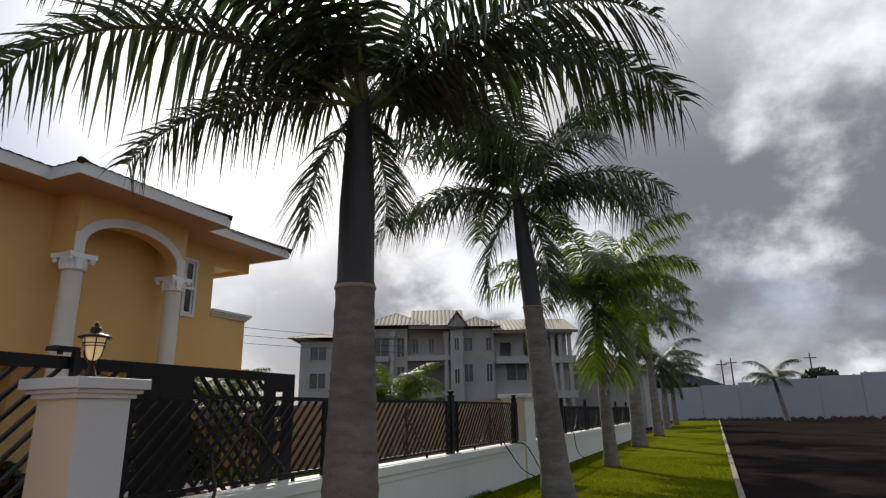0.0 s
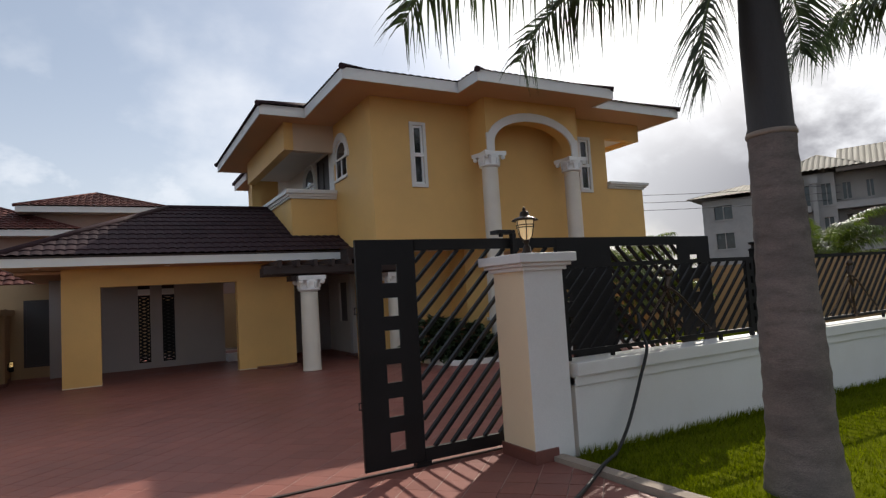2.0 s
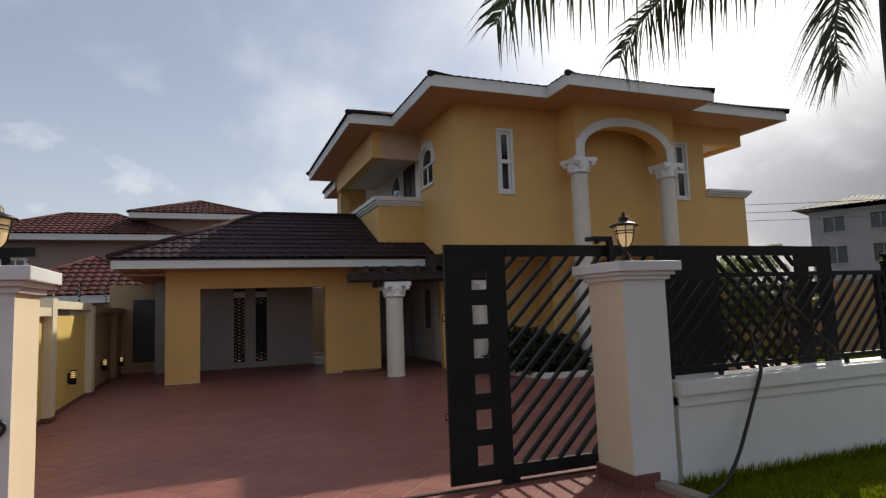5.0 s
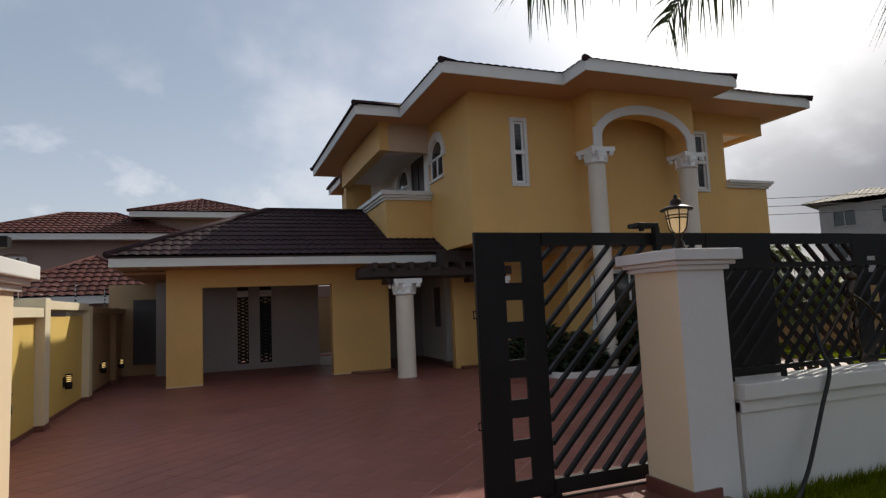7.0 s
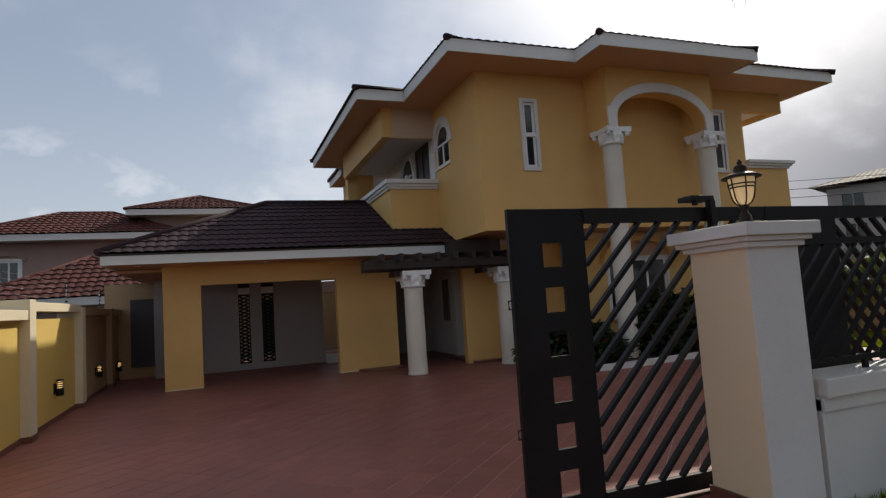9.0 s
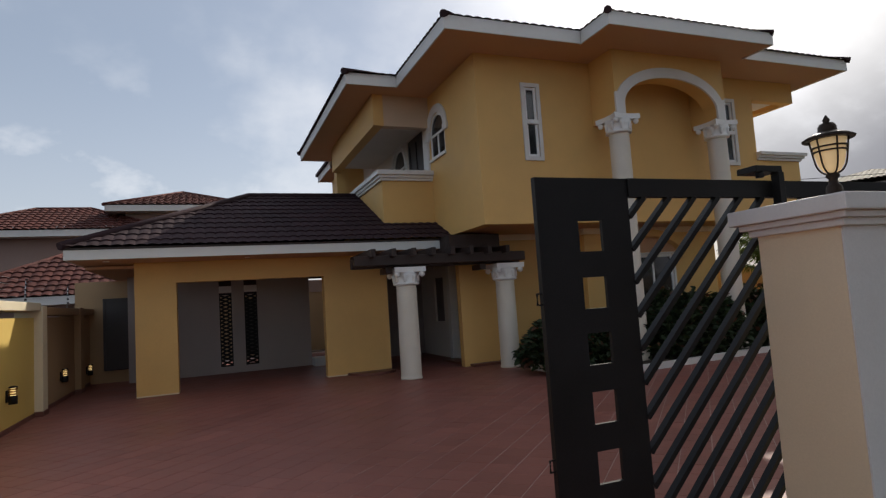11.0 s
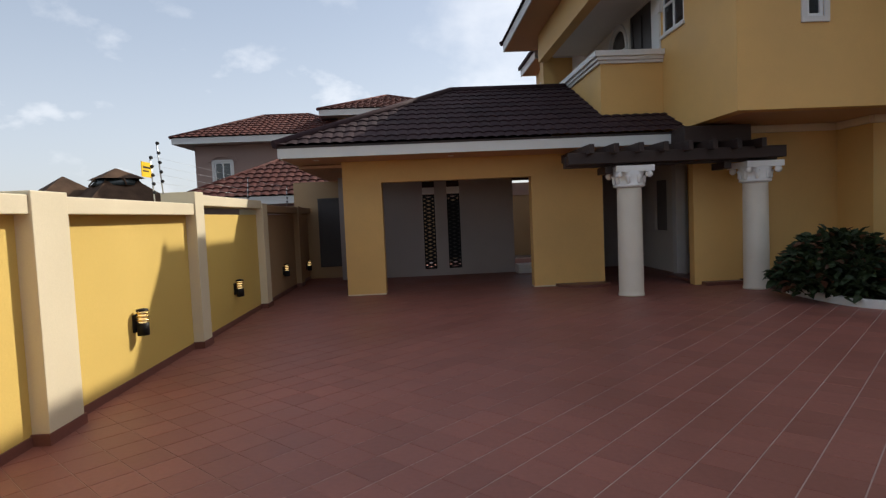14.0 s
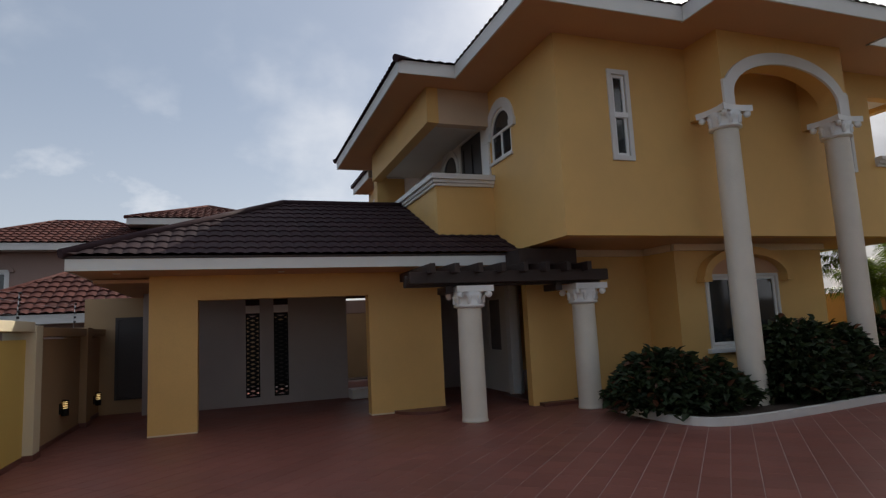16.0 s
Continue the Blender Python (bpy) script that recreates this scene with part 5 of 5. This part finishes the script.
# ---- wall lights on the garden wall ----
def wall_light():
    w = thing("wall_light", (0, 0, 0), "black cylinder wall light with brass rings", "wall light", "garden wall lights")
    part("backplate", boxes((0, .018, -.045, .045, -.09, .09), bevel=.004), BLACKM, w)
    part("body", lathe(bmesh.new(), [(.058, -.12), (.058, .0), (.05, .005)], .085, 0, 20), BLACKM, w)
    for k in range(3):
        z = .02 + k * .036
        part("ring", lathe(bmesh.new(), [(.05, z), (.060, z + .003), (.060, z + .019), (.05, z + .022)], .085, 0, 20), BRASS, w, "polished brass ring")
    part("tube", lathe(bmesh.new(), [(.035, .005), (.035, .12)], .085, 0, 14), SCONCE, w, "warm lit tube")
    part("top", lathe(bmesh.new(), [(.058, .122), (.058, .14), (.02, .15)], .085, 0, 20), BLACKM, w)
    return w


wl0 = wall_light()
wl0.location = (-2.55, 10.26, .60)
for y, z in ((13.56, .54), (16.95, .51), (19.62, .39), (7.2, .60)):
    copy_thing(wl0, pose(-2.55, y, z))


# ---- electric fence stays on the garden wall ----
def stay(y, z, h, lean):
    s = thing("fence_stay", (-2.72, y, z), "thin electric fence stay with black insulators", "fence stay", "fence stays")
    bm = bmesh.new()
    tube(bm, [(-2.72, y, z), (-2.72, y + lean, z + h)], .008, 6)
    part("rod", bm, STEEL, s)
    for k in range(5):
        g = .25 + .18 * k
        part("insulator", lathe(bmesh.new(), [(.008, z + h * g - .02), (.022, z + h * g - .01), (.022, z + h * g + .01), (.008, z + h * g + .02)], -2.72 + .012, y + lean * g, 10), CABLE, s)


stay(11.58, 1.95, .62, -.10)
stay(11.33, 1.82, .56, -.05)
stay(15.2, 1.9, .5, .1)
stay(18.5, 1.9, .5, .1)
sg = thing("warning_sign", (-2.70, 11.15, 2.22), "small yellow warning sign on the fence wires", "sign")
part("plate", boxes((-2.725, -2.718, 11.05, 11.315, 2.13, 2.30)), SIGNY, sg)
part("lettering_bar", boxes((-2.718, -2.716, 11.08, 11.26, 2.23, 2.25), (-2.718, -2.716, 11.08, 11.22, 2.19, 2.205)), CABLE, sg)
for k in range(4):
    z = 2.08 + .1 * k
    bm = bmesh.new()
    tube(bm, [(-2.71, 11.3, z), (-2.71, 15.2, z - .02), (-2.71, 18.5, z - .02)], .0012, 4)
    solo("fence_wire", bm, STEEL, "thin electric fence wire", "wire", group="fence wires")

# ---- cable trailing from the wall and small fittings ----
bm = bmesh.new()
tube(bm, smooth_path([(4.98, 5.02, 1.3), (4.95, 4.95, 1.08), (4.90, 4.86, .93), (4.76, 4.85, .65), (4.65, 4.84, .44), (4.45, 4.78, .2), (4.23, 4.71, .03), (3.95, 4.52, .05), (3.71, 4.37, .06), (3.30, 4.13, .02), (2.65, 3.75, .015), (2.28, 3.53, .015), (1.99, 3.36, .015), (1.4, 3.0, .0), (.8, 2.6, -.005), (.2, 2.1, -.01)], 8), .017, 10)
solo("hose", bm, CABLE, "black rubber hose trailing over wall and kerb", "hose")
for a, b, c in (((13.9, 4.87, .95), (15.0, 4.8, .3), (16.0, 4.7, .0)), ((14.4, 4.87, .92), (15.6, 4.84, .8), (16.6, 4.7, 0.0)), ((21.5, 4.87, .92), (21.8, 4.84, .3), (22.3, 4.7, .0))):
    bm = bmesh.new()
    tube(bm, smooth_path([a, b, c], 8), .014, 7)
    solo("loose_cable", bm, CABLE, "thin black cable hanging down the street wall", "cable", group="loose cables")
wc = thing("wall_cable", (-1.4, 4.96, 1.0), "short black cable and connector hanging on the pillar", "cable")
bm = bmesh.new()
tube(bm, smooth_path([(-1.350, 4.965, 1.32), (-1.345, 4.95, 1.2), (-1.360, 4.95, 1.08), (-1.370, 4.94, .98)], 6), .008, 6)
part("lead", bm, CABLE, wc)
bm = bmesh.new()
tube(bm, smooth_path([(-1.380, 4.945, 1.0), (-1.430, 4.945, .93), (-1.350, 4.945, .86), (-1.290, 4.945, .93), (-1.370, 4.945, .99)], 6), .014, 7)
box(bm, -1.420, -1.320, 4.93, 4.968, .88, .98, bevel=.01)
part("connector", bm, CABLE, wc)
wc.location += Vector((0.14, 0, 0.08))
fl = thing("floodlight", (-1.3, 5.5, PT), "small black floodlight on the gate pillar", "floodlight")
part("stand", boxes((-1.360, -1.30, 5.46, 5.50, PT, PT + .10)), BLACKM, fl)
part("head", boxes((-1.380, -1.14, 5.44, 5.52, PT + .10, PT + .17), bevel=.006), BLACKM, fl)

# ---- neighbours ----
def house_block(name, x0, x1, y0, y1, z, wallm, label, parent=None, over=.7, pitch=24, roofm=ROOFRED, wins=()):
    h = parent or thing(name, ((x0 + x1) / 2, (y0 + y1) / 2, 0), label, "house", "neighbouring houses")
    b = part("wall", wall_y(x0, x1, -0.3, z, y0, y0 + .3, [w for w in wins]), wallm, h)
    part("side_wall", boxes((x0, x0 + .3, y0 + .3, y1, -.3, z), (x1 - .3, x1, y0 + .3, y1, -.3, z), (x0 + .3, x1 - .3, y1 - .3, y1, -.3, z)), wallm, h)
    part("soffit", boxes((x0 - over, x1 + over, y0 - over, y1 + over, z - .02, z + .03)), CEILWHITE, h)
    part("fascia", boxes((x0 - over - .03, x1 + over + .03, y0 - over - .03, y0 - over, z - .02, z + .25), (x0 - over - .03, x0 - over, y0 - over, y1 + over, z - .02, z + .25), (x1 + over, x1 + over + .03, y0 - over, y1 + over, z - .02, z + .25)), WHITE, h)
    hip_roof("roof", x0 - over, x1 + over, y0 - over, y1 + over, z + .24, pitch, h, roofm)
    for u0, u1, z0, z1 in wins:
        white_window(h, "y", u0, u1, z0, z1, y0, -1, bars=1, trim=.12)
    return h


nb = house_block("neighbour_house", -9.6, -2.2, 32, 37.2, 5.2, PINK, "pinkish two-storey neighbour house with red-brown tile roof", pitch=22.5, wins=[(-8.75, -8.0, 3.0, 4.38)])
bm = bmesh.new()
arch_band(bm, -8.375, 4.40, .50, .22, .16, "y", 31.9, 31.998)
part("window_hood", bm, PINK, nb, "pink arched hood over the window")
house_block("", -3.2, 1.5, 33, 40, 6.4, PINK, "", parent=nb, pitch=20)
house_block("neighbour_annex", -7.3, -1.9, 25.6, 31, 2.2, PINK, "low neighbour annex with red-brown tile roof", over=.6, pitch=26)
hut = thing("neighbour_hut", (-12.7, 31, 0), "dark weathered hut roof behind the garden wall", "hut")
bm = bmesh.new()
lathe(bm, [(2.6, 2.55), (.95, 3.6), (.9, 3.55)], -12.7, 31, 4, cap=False)
lathe(bm, [(1.25, 3.72), (.05, 4.2)], -12.7, 31, 4)
lathe(bm, [(2.6, 2.6), (.05, 3.95)], -15.1, 31.2, 4)
part("roof", bm, THATCH, hut)
bm = boxes(*[(-12.7 + sx * .6 - .05, -12.7 + sx * .6 + .05, 31 + sy * .6 - .05, 31 + sy * .6 + .05, 0, 3.75) for sx in (-1, 1) for sy in (-1, 1)], (-12.9, -12.5, 30.7, 31.3, 0, 2.9))
part("post", bm, THATCH, hut)
bm = bmesh.new()
lathe(bm, [(1.05, 3.42), (.78, 3.76)], -12.7, 31, 8)
part("lantern_wall", bm, APTDARK, hut, "dark louvred wall under the small roof")
for k in range(8):
    a = math.pi / 4 * k
    bm = bmesh.new()
    tube(bm, [(-12.7 + 1.12 * math.cos(a), 31 + 1.12 * math.sin(a), 3.40), (-12.7 + .84 * math.cos(a), 31 + .84 * math.sin(a), 3.78)], .035, 6)
    part("strut", bm, THATCH, hut)

# apartment building down the street
apt = thing("apartment_building", (0, 0, 0), "grey three-storey apartment building with ribbed pale roofs", "apartment building")


def apt_block(u0, u1, d0, d1, z1, cols, rows, opens=()):
    hs = []
    for ri, (za, zb) in enumerate(rows):
        for ci, (a, b) in enumerate(cols):
            hs.append((a, b, za, zb))
    part("wall", wall_y(u0, u1, -.3, z1, d0, d0 + .3, hs + list(opens)), APT, apt)
    part("room", boxes((u0 + .3, u1 - .3, d0 + 2.2, d0 + 2.4, -.3, z1 - .1)), APT, apt, "bare inner wall behind the openings")
    part("floor_slab", boxes((u0 + .3, u1 - .3, d0 + .3, d0 + 2.2, 3.2, 3.45), (u0 + .3, u1 - .3, d0 + .3, d0 + 2.2, 6.35, 6.6), (u0 + .3, u1 - .3, d0 + .3, d0 + 2.2, z1 - .4, z1 - .15)), APT, apt)
    part("side_wall", boxes((u0, u0 + .3, d0 + .3, d1, -.3, z1), (u1 - .3, u1, d0 + .3, d1, -.3, z1), (u0 + .3, u1 - .3, d1 - .3, d1, -.3, z1)), APT, apt)
    for a, b, za, zb in hs:
        wn_ = part("window", boxes((a, b, d0 + .2, d0 + .24, za, zb)), APTDARK, apt)
        part("frame", boxes((a - .12, b + .12, d0 - .06, d0 - .002, za - .14, za), (a - .12, b + .12, d0 - .06, d0 - .002, zb, zb + .1), ((a + b) / 2 - .04, (a + b) / 2 + .04, d0 + .1, d0 + .19, za, zb)), APT, wn_)


G3, U3 = (1.0, 2.5), (4.3, 5.7)
apt_block(-13.2, -6.6, 1.0, 12, 8.75, [(-12.2, -10.7), (-8.9, -7.6)], [G3, U3, (6.95, 8.2)])
apt_block(-6.6, -2.8, 0.0, 12, 9.75, [(-6.1, -4.6), (-3.75, -3.1)], [G3, (4.4, 6.1), (7.1, 8.85)])
apt_block(-2.8, 1.3, 1.2, 12, 9.75, [(-2.35, -1.8), (-.75, -.3)], [(7.55, 8.9)], opens=[(-2.25, .7, 3.9, 6.3), (-2.2, .6, .4, 2.6)])
apt_block(1.3, 2.5, -.5, 3.0, 9.9, [(1.7, 2.1)], [(1.2, 2.4), (4.5, 5.8), (7.6, 8.7)])
apt_block(2.5, 5.5, 0.3, 12, 9.7, [(2.65, 3.4), (4.75, 5.25)], [G3, (4.7, 6.3), (7.6, 8.8)])
apt_block(5.5, 12.6, 0.9, 12, 9.35, [(6.7, 8.6)], [(1.0, 2.6), (4.8, 6.3)], opens=[(6.1, 7.2, 6.7, 8.4), (8.4, 9.5, 6.9, 8.6), (10.4, 12.2, 6.7, 8.8)])
for u0, u1, d, z in ((-2.8, 1.3, -.2, 3.5), (-2.8, 1.3, -.2, 6.9), (-6.5, -4.5, -.9, 6.8), (5.6, 13.1, -.6, 3.3), (5.6, 13.1, -.6, 6.5)):
    part("balcony", boxes((u0, u1, d, d + 1.35, z - .22, z), (u0, u1, d, d + .12, z, z + .45 if u0 > 0 else z + .3)), APT, apt)
for u, d in ((-4.2, -.7), (-6.3, -.7), (.9, -.1), (11.0, -.5), (11.7, -.5), (12.6, -.5)):
    pl = part("pillar", boxes((u - .17, u + .17, d, d + .34, -.3, 9.3)), APT, apt)
    part("pillar_head", boxes((u - .3, u + .3, d - .1, d + .44, 8.9, 9.4)), APT, pl)


def apt_gable(u0, u1, d0, d1, z, h):
    """A sheet roof whose ridge runs along the front, with closed ends."""
    mid, half = (d0 + d1) / 2, (d1 - d0) / 2
    s_ = math.hypot(half, h)
    r = group_part("roof", apt)
    for a, b, inward in (((u0, d0, z), (u1, d0, z), 1), ((u1, d1, z), (u0, d1, z), -1)):
        roof_slope(a, b, ((u0 + u1) / 2, mid, z + h), [(0, 0), (u1 - u0, 0), (u1 - u0, s_), (0, s_)], ROOFTIN, r, pieces=False, name="roof_slope")
    for u in (u0 + .25, u1 - .45):
        part("gable_end", slab(bmesh.new(), [(d0 + .5, z - .1), (d1 - .5, z - .1), (mid, z + h - .22)], "x", u, u + .2), APT, r)
    part("fascia", boxes((u0, u1, d0 - .05, d0 - .004, z - .28, z + .02)), ROOFEDGE, r)


hip_roof("roof", -14.0, -6.2, .2, 12.5, 8.95, 16, apt, ROOFTIN, over=.2)
hip_roof("roof", -7.1, -.9, -.8, 12.5, 9.9, 27, apt, ROOFTIN, over=.2)
apt_gable(-2.6, 2.7, -.9, 8.6, 9.85, 2.2)
hip_roof("roof", 1.9, 5.9, -.5, 9.0, 9.75, 30, apt, ROOFTIN, over=.2)
apt_gable(5.3, 13.3, -1.2, 9.5, 9.3, 1.75)
gab = group_part("porch_gable", apt)
part("gable_wall", slab(bmesh.new(), [(1.05, 9.76), (2.85, 9.76), (1.95, 11.04)], "y", -1.1, -.9), APT, gab)
for e_ in (.95, 2.95):
    part("gable_roof", slab(bmesh.new(), [(e_, 9.7), (1.95, 11.12), (1.95, 11.26), (e_, 9.82)], "y", -1.35, 3.6), ROOFTIN, gab)
    part("barge_board", slab(bmesh.new(), [(e_, 9.66), (1.95, 11.08), (1.95, 11.20), (e_, 9.78)], "y", -1.42, -1.352), ROOFEDGE, gab)
apt.matrix_basis = pose(52.0, 23.9, -0.3, 0, 0, -65.5)

# lattice mast far behind the houses
mast = thing("lattice_mast", (150, 28, 0), "grey steel lattice mast far behind the roofs", "mast")
for k in range(4):
    sx, sy = (-1, 1, 1, -1)[k], (-1, -1, 1, 1)[k]
    bm = bmesh.new()
    bar(bm, (150 + sx * 2.6, 28 + sy * 2.6, -.5), (150 + sx * .9, 28 + sy * .9, 24), .22, .22)
    part("mast_leg", bm, STEEL, mast)
for k in range(7):
    z0, z1 = k * 3.4, k * 3.4 + 3.4
    w0, w1 = 2.6 - 1.7 * z0 / 24, 2.6 - 1.7 * z1 / 24
    for s_ in (-1, 1):
        bm = bmesh.new()
        bar(bm, (150 - w0, 28 - s_ * w0, z0), (150 - w1, 28 + s_ * w1, z1), .14, .14)
        part("brace", bm, STEEL, mast)
# red-roofed shed and white walls at the street's end
sh = house_block("street_house", 62, 69, 6.4, 15.2, 5.2, APT, "low house with a red metal roof beyond the fence", over=.6, pitch=24)
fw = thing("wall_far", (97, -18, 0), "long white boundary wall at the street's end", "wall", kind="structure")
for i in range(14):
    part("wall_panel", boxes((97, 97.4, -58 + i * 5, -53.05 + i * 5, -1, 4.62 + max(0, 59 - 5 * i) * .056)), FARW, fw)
part("lamp_box", boxes((96.5, 96.99, -22, -21, 3.6, 4.4)), CABLE, fw)
rnd = random.Random(4)
bm = bmesh.new()
for k in range(260):
    x, y = 92 + rnd.uniform(0, 4.5), rnd.uniform(-48, 4)
    s_ = rnd.uniform(.15, .5)
    lathe(bm, [(s_, GZ - .1), (s_ * .8, GZ + s_ * .5), (.02, GZ + s_ * .9)], x, y, 6)
solo("rubble", bm, SOIL, "dark heaps of earth along the far wall", "rubble", "stuff")
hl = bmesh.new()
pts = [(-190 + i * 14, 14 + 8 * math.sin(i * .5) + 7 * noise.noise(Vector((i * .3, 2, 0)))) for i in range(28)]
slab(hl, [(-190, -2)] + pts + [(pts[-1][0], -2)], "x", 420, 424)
solo("backdrop", hl, HILL, "far hills with haze painted in as blue", "hills", "structure")
def far_tree(x, y, z, r, h, seed):
    rn = random.Random(seed)
    t_ = thing("tree", (x, y, GZ), "dark far tree over the wall", "tree", "far trees")
    bm = bmesh.new()
    tube(bm, [(x, y, GZ - .1), (x + .2, y, z * .5), (x, y + .2, z)], .25, 7, .4)
    part("trunk", bm, BRANCH, t_)
    vs, fs = [], []
    for k in range(420):
        v = Vector((rn.gauss(0, 1), rn.gauss(0, 1), rn.gauss(0, .8))).normalized() * rn.uniform(.45, 1.0)
        c = Vector((x + v.x * r, y + v.y * r * 1.3, z + v.z * h * .5))
        m = Euler((rn.uniform(0, 6), rn.uniform(0, 6), rn.uniform(0, 6))).to_matrix()
        b = len(vs)
        vs += [tuple(c + m @ Vector(q)) for q in ((-.5, 0, 0), (0, .3, .1), (.5, 0, 0), (0, -.3, .1))]
        fs.append([b, b + 1, b + 2, b + 3])
    me = bpy.data.meshes.new("crown")
    me.from_pydata([tuple(Vector(q) - Vector((x, y, GZ))) for q in vs], [], fs)
    me.materials.append(FARGREEN)
    o = new("crown", me)
    o.parent = t_


for i, (x, y, z, r) in enumerate(((112, -15.5, 6.0, 2.2), (114, -22, 5.0, 2.2), (110, 4, 4.2, 2.2), (112, -7, 4.2, 2.0), (116, 10, 5.0, 2.4))):
    far_tree(x, y, z, r, 3.2, i)
for x, y, h in ((112, -1.5, 9.5), (113, -3, 9.8), (112, -14.5, 10)):
    up_ = thing("utility_pole", (x, y, GZ), "thin utility pole with a cross arm", "pole", "utility poles")
    part("pole", lathe(bmesh.new(), [(.16, GZ - .1), (.10, h)], x, y, 8), BRANCH, up_)
    part("cross_arm", boxes((x - .06, x + .06, y - .9, y + .9, h - .9, h - .75)), BRANCH, up_)
for k in range(3):
    bm = bmesh.new()
    tube(bm, smooth_path([(20, 34, 7.0 + k * .55), (34, 30, 6.6 + k * .55), (56, 26, 7.4 + k * .6)], 8), .02, 5)
    solo("power_line", bm, CABLE, "thin black overhead power line", "cable", group="power lines")


# ---- grass blades on the verge ----
rnd = random.Random(21)
vs, fs = [], []
for k in range(48000):
    x = 3.85 + (rnd.random() ** 1.9) * 20
    y = rnd.uniform(.15, 4.9)
    if x < 5.9 and y < 2.6 and (x - 3.9) < (2.7 - y) * .75:
        continue
    if (x - 4.62) ** 2 + (y - 3.13) ** 2 < .12:
        continue
    h, a, w = rnd.uniform(.02, .06), rnd.uniform(0, 6.28), rnd.uniform(.004, .009)
    dx, dy = math.cos(a), math.sin(a)
    b = len(vs)
    lx, ly = rnd.uniform(-.03, .03), rnd.uniform(-.03, .03)
    vs += [(x - dx * w, y - dy * w, GZ - .005), (x + dx * w, y + dy * w, GZ - .005), (x + lx, y + ly, GZ + h)]
    fs.append((b, b + 1, b + 2))
for k in range(3500):
    x, y = 3.9 + rnd.random() * 9, 4.93 - abs(rnd.gauss(0, .07))
    h, a, w = rnd.uniform(.05, .13), rnd.uniform(0, 6.28), rnd.uniform(.004, .008)
    dx, dy, b = math.cos(a), math.sin(a), len(vs)
    vs += [(x - dx * w, y - dy * w, GZ - .005), (x + dx * w, y + dy * w, GZ - .005), (x + rnd.uniform(-.05, .05), y - rnd.uniform(0, .06), GZ + h)]
    fs.append((b, b + 1, b + 2))
me = bpy.data.meshes.new("grass")
me.from_pydata(vs, [], fs)
me.materials.append(BLADE)
tagged(new("grass", me), "short bright green grass blades on the verge", "grass", kind="stuff")

# ---- floor tiles, laid on the diagonal ----
TS, GAP = 0.275, 0.008
tb = bmesh.new()
hw = (TS - GAP) / 2
rt2 = math.sqrt(2)
hn = (TS - .003) / 2
q = [((a + b) / rt2, (a - b) / rt2) for a, b in ((-hn, -hw), (hn, -hw), (hn, hw), (-hn, hw))]
top = [tb.verts.new((x * .99, y * .99, 0.0)) for x, y in q]
rim = [tb.verts.new((x, y, -.0015)) for x, y in q]
low_ = [tb.verts.new((x, y, -.02)) for x, y in q]
tb.faces.new(top)
for i in range(4):
    tb.faces.new((rim[i], rim[(i + 1) % 4], top[(i + 1) % 4], top[i]))
    tb.faces.new((low_[i], low_[(i + 1) % 4], rim[(i + 1) % 4], rim[i]))
tile_me = mesh_of("floor_tile", tb, TILE)
tv = [v.co.copy() for v in tile_me.vertices]
tf = [list(p.vertices) for p in tile_me.polygons]
vs, fs, made = [], [], 0
rnd = random.Random(5)
D = TS / rt2


def clip(poly, axis, limit, keep_less):
    out = []
    for k in range(len(poly)):
        a, b = poly[k], poly[(k + 1) % len(poly)]
        ina, inb = ((a[axis] < limit) == keep_less), ((b[axis] < limit) == keep_less)
        if ina:
            out.append(a)
        if ina != inb:
            f = (limit - a[axis]) / (b[axis] - a[axis])
            out.append((a[0] + f * (b[0] - a[0]), a[1] + f * (b[1] - a[1])))
    return out


# fields of paving: court behind the wall, gate passage, apron to the street
FIELDS = [(-2.60, 12.7, 5.19, 23.4), (-1.14, 3.46, 4.6, 5.19), (3.46, 3.62, 4.6, 4.97), (-5.9, 3.63, -1.4, 4.6)]
for i in range(-70, 120):
    for j in range(-70, 120):
        x, y = (i - j) * D, (i + j) * D + .06
        if not (-6.2 < x < 12.9 and -1.6 < y < 23.6):
            continue
        if x > 6.65 and y > 12.3:
            continue
        z = apron_z(y) + rnd.uniform(-.0006, .0006)
        for fi, (xa, xb, ya, yb) in enumerate(FIELDS):
            inside = xa + .2 < x < xb - .2 and ya + .2 < y < yb - .2
            if inside and made < 300 and -1.3 < x < 3.4 and 2.6 < y < 8.9:
                o = new("floor_tile", tile_me)
                o.parent = floor
                o.location = (x, y, z)
                made += 1
                continue
            if inside:
                b = len(vs)
                vs += [(c.x + x, c.y + y, c.z + z) for c in tv]
                fs += [[b + k for k in f] for f in tf]
                continue
            if x < xa - .3 or x > xb + .3 or y < ya - .3 or y > yb + .3:
                continue
            poly = [(x + u, y + w) for u, w in q]
            for axis, lim, less in ((0, xa, False), (0, xb, True), (1, ya, False), (1, yb, True)):
                poly = clip(poly, axis, lim, less) if poly else poly
            if len(poly) > 2:
                b = len(vs)
                n = len(poly)
                vs += [(u, w, z) for u, w in poly] + [(u, w, z - .01) for u, w in poly]
                fs.append([b + k for k in range(n)])
                fs += [[b + k, b + n + k, b + n + (k + 1) % n, b + (k + 1) % n] for k in range(n)]
me = bpy.data.meshes.new("floor_tiles")
me.from_pydata(vs, [], fs)
me.materials.append(TILE)
o = tagged(new("tile_field", me), kind="stuff")
o.parent = floor
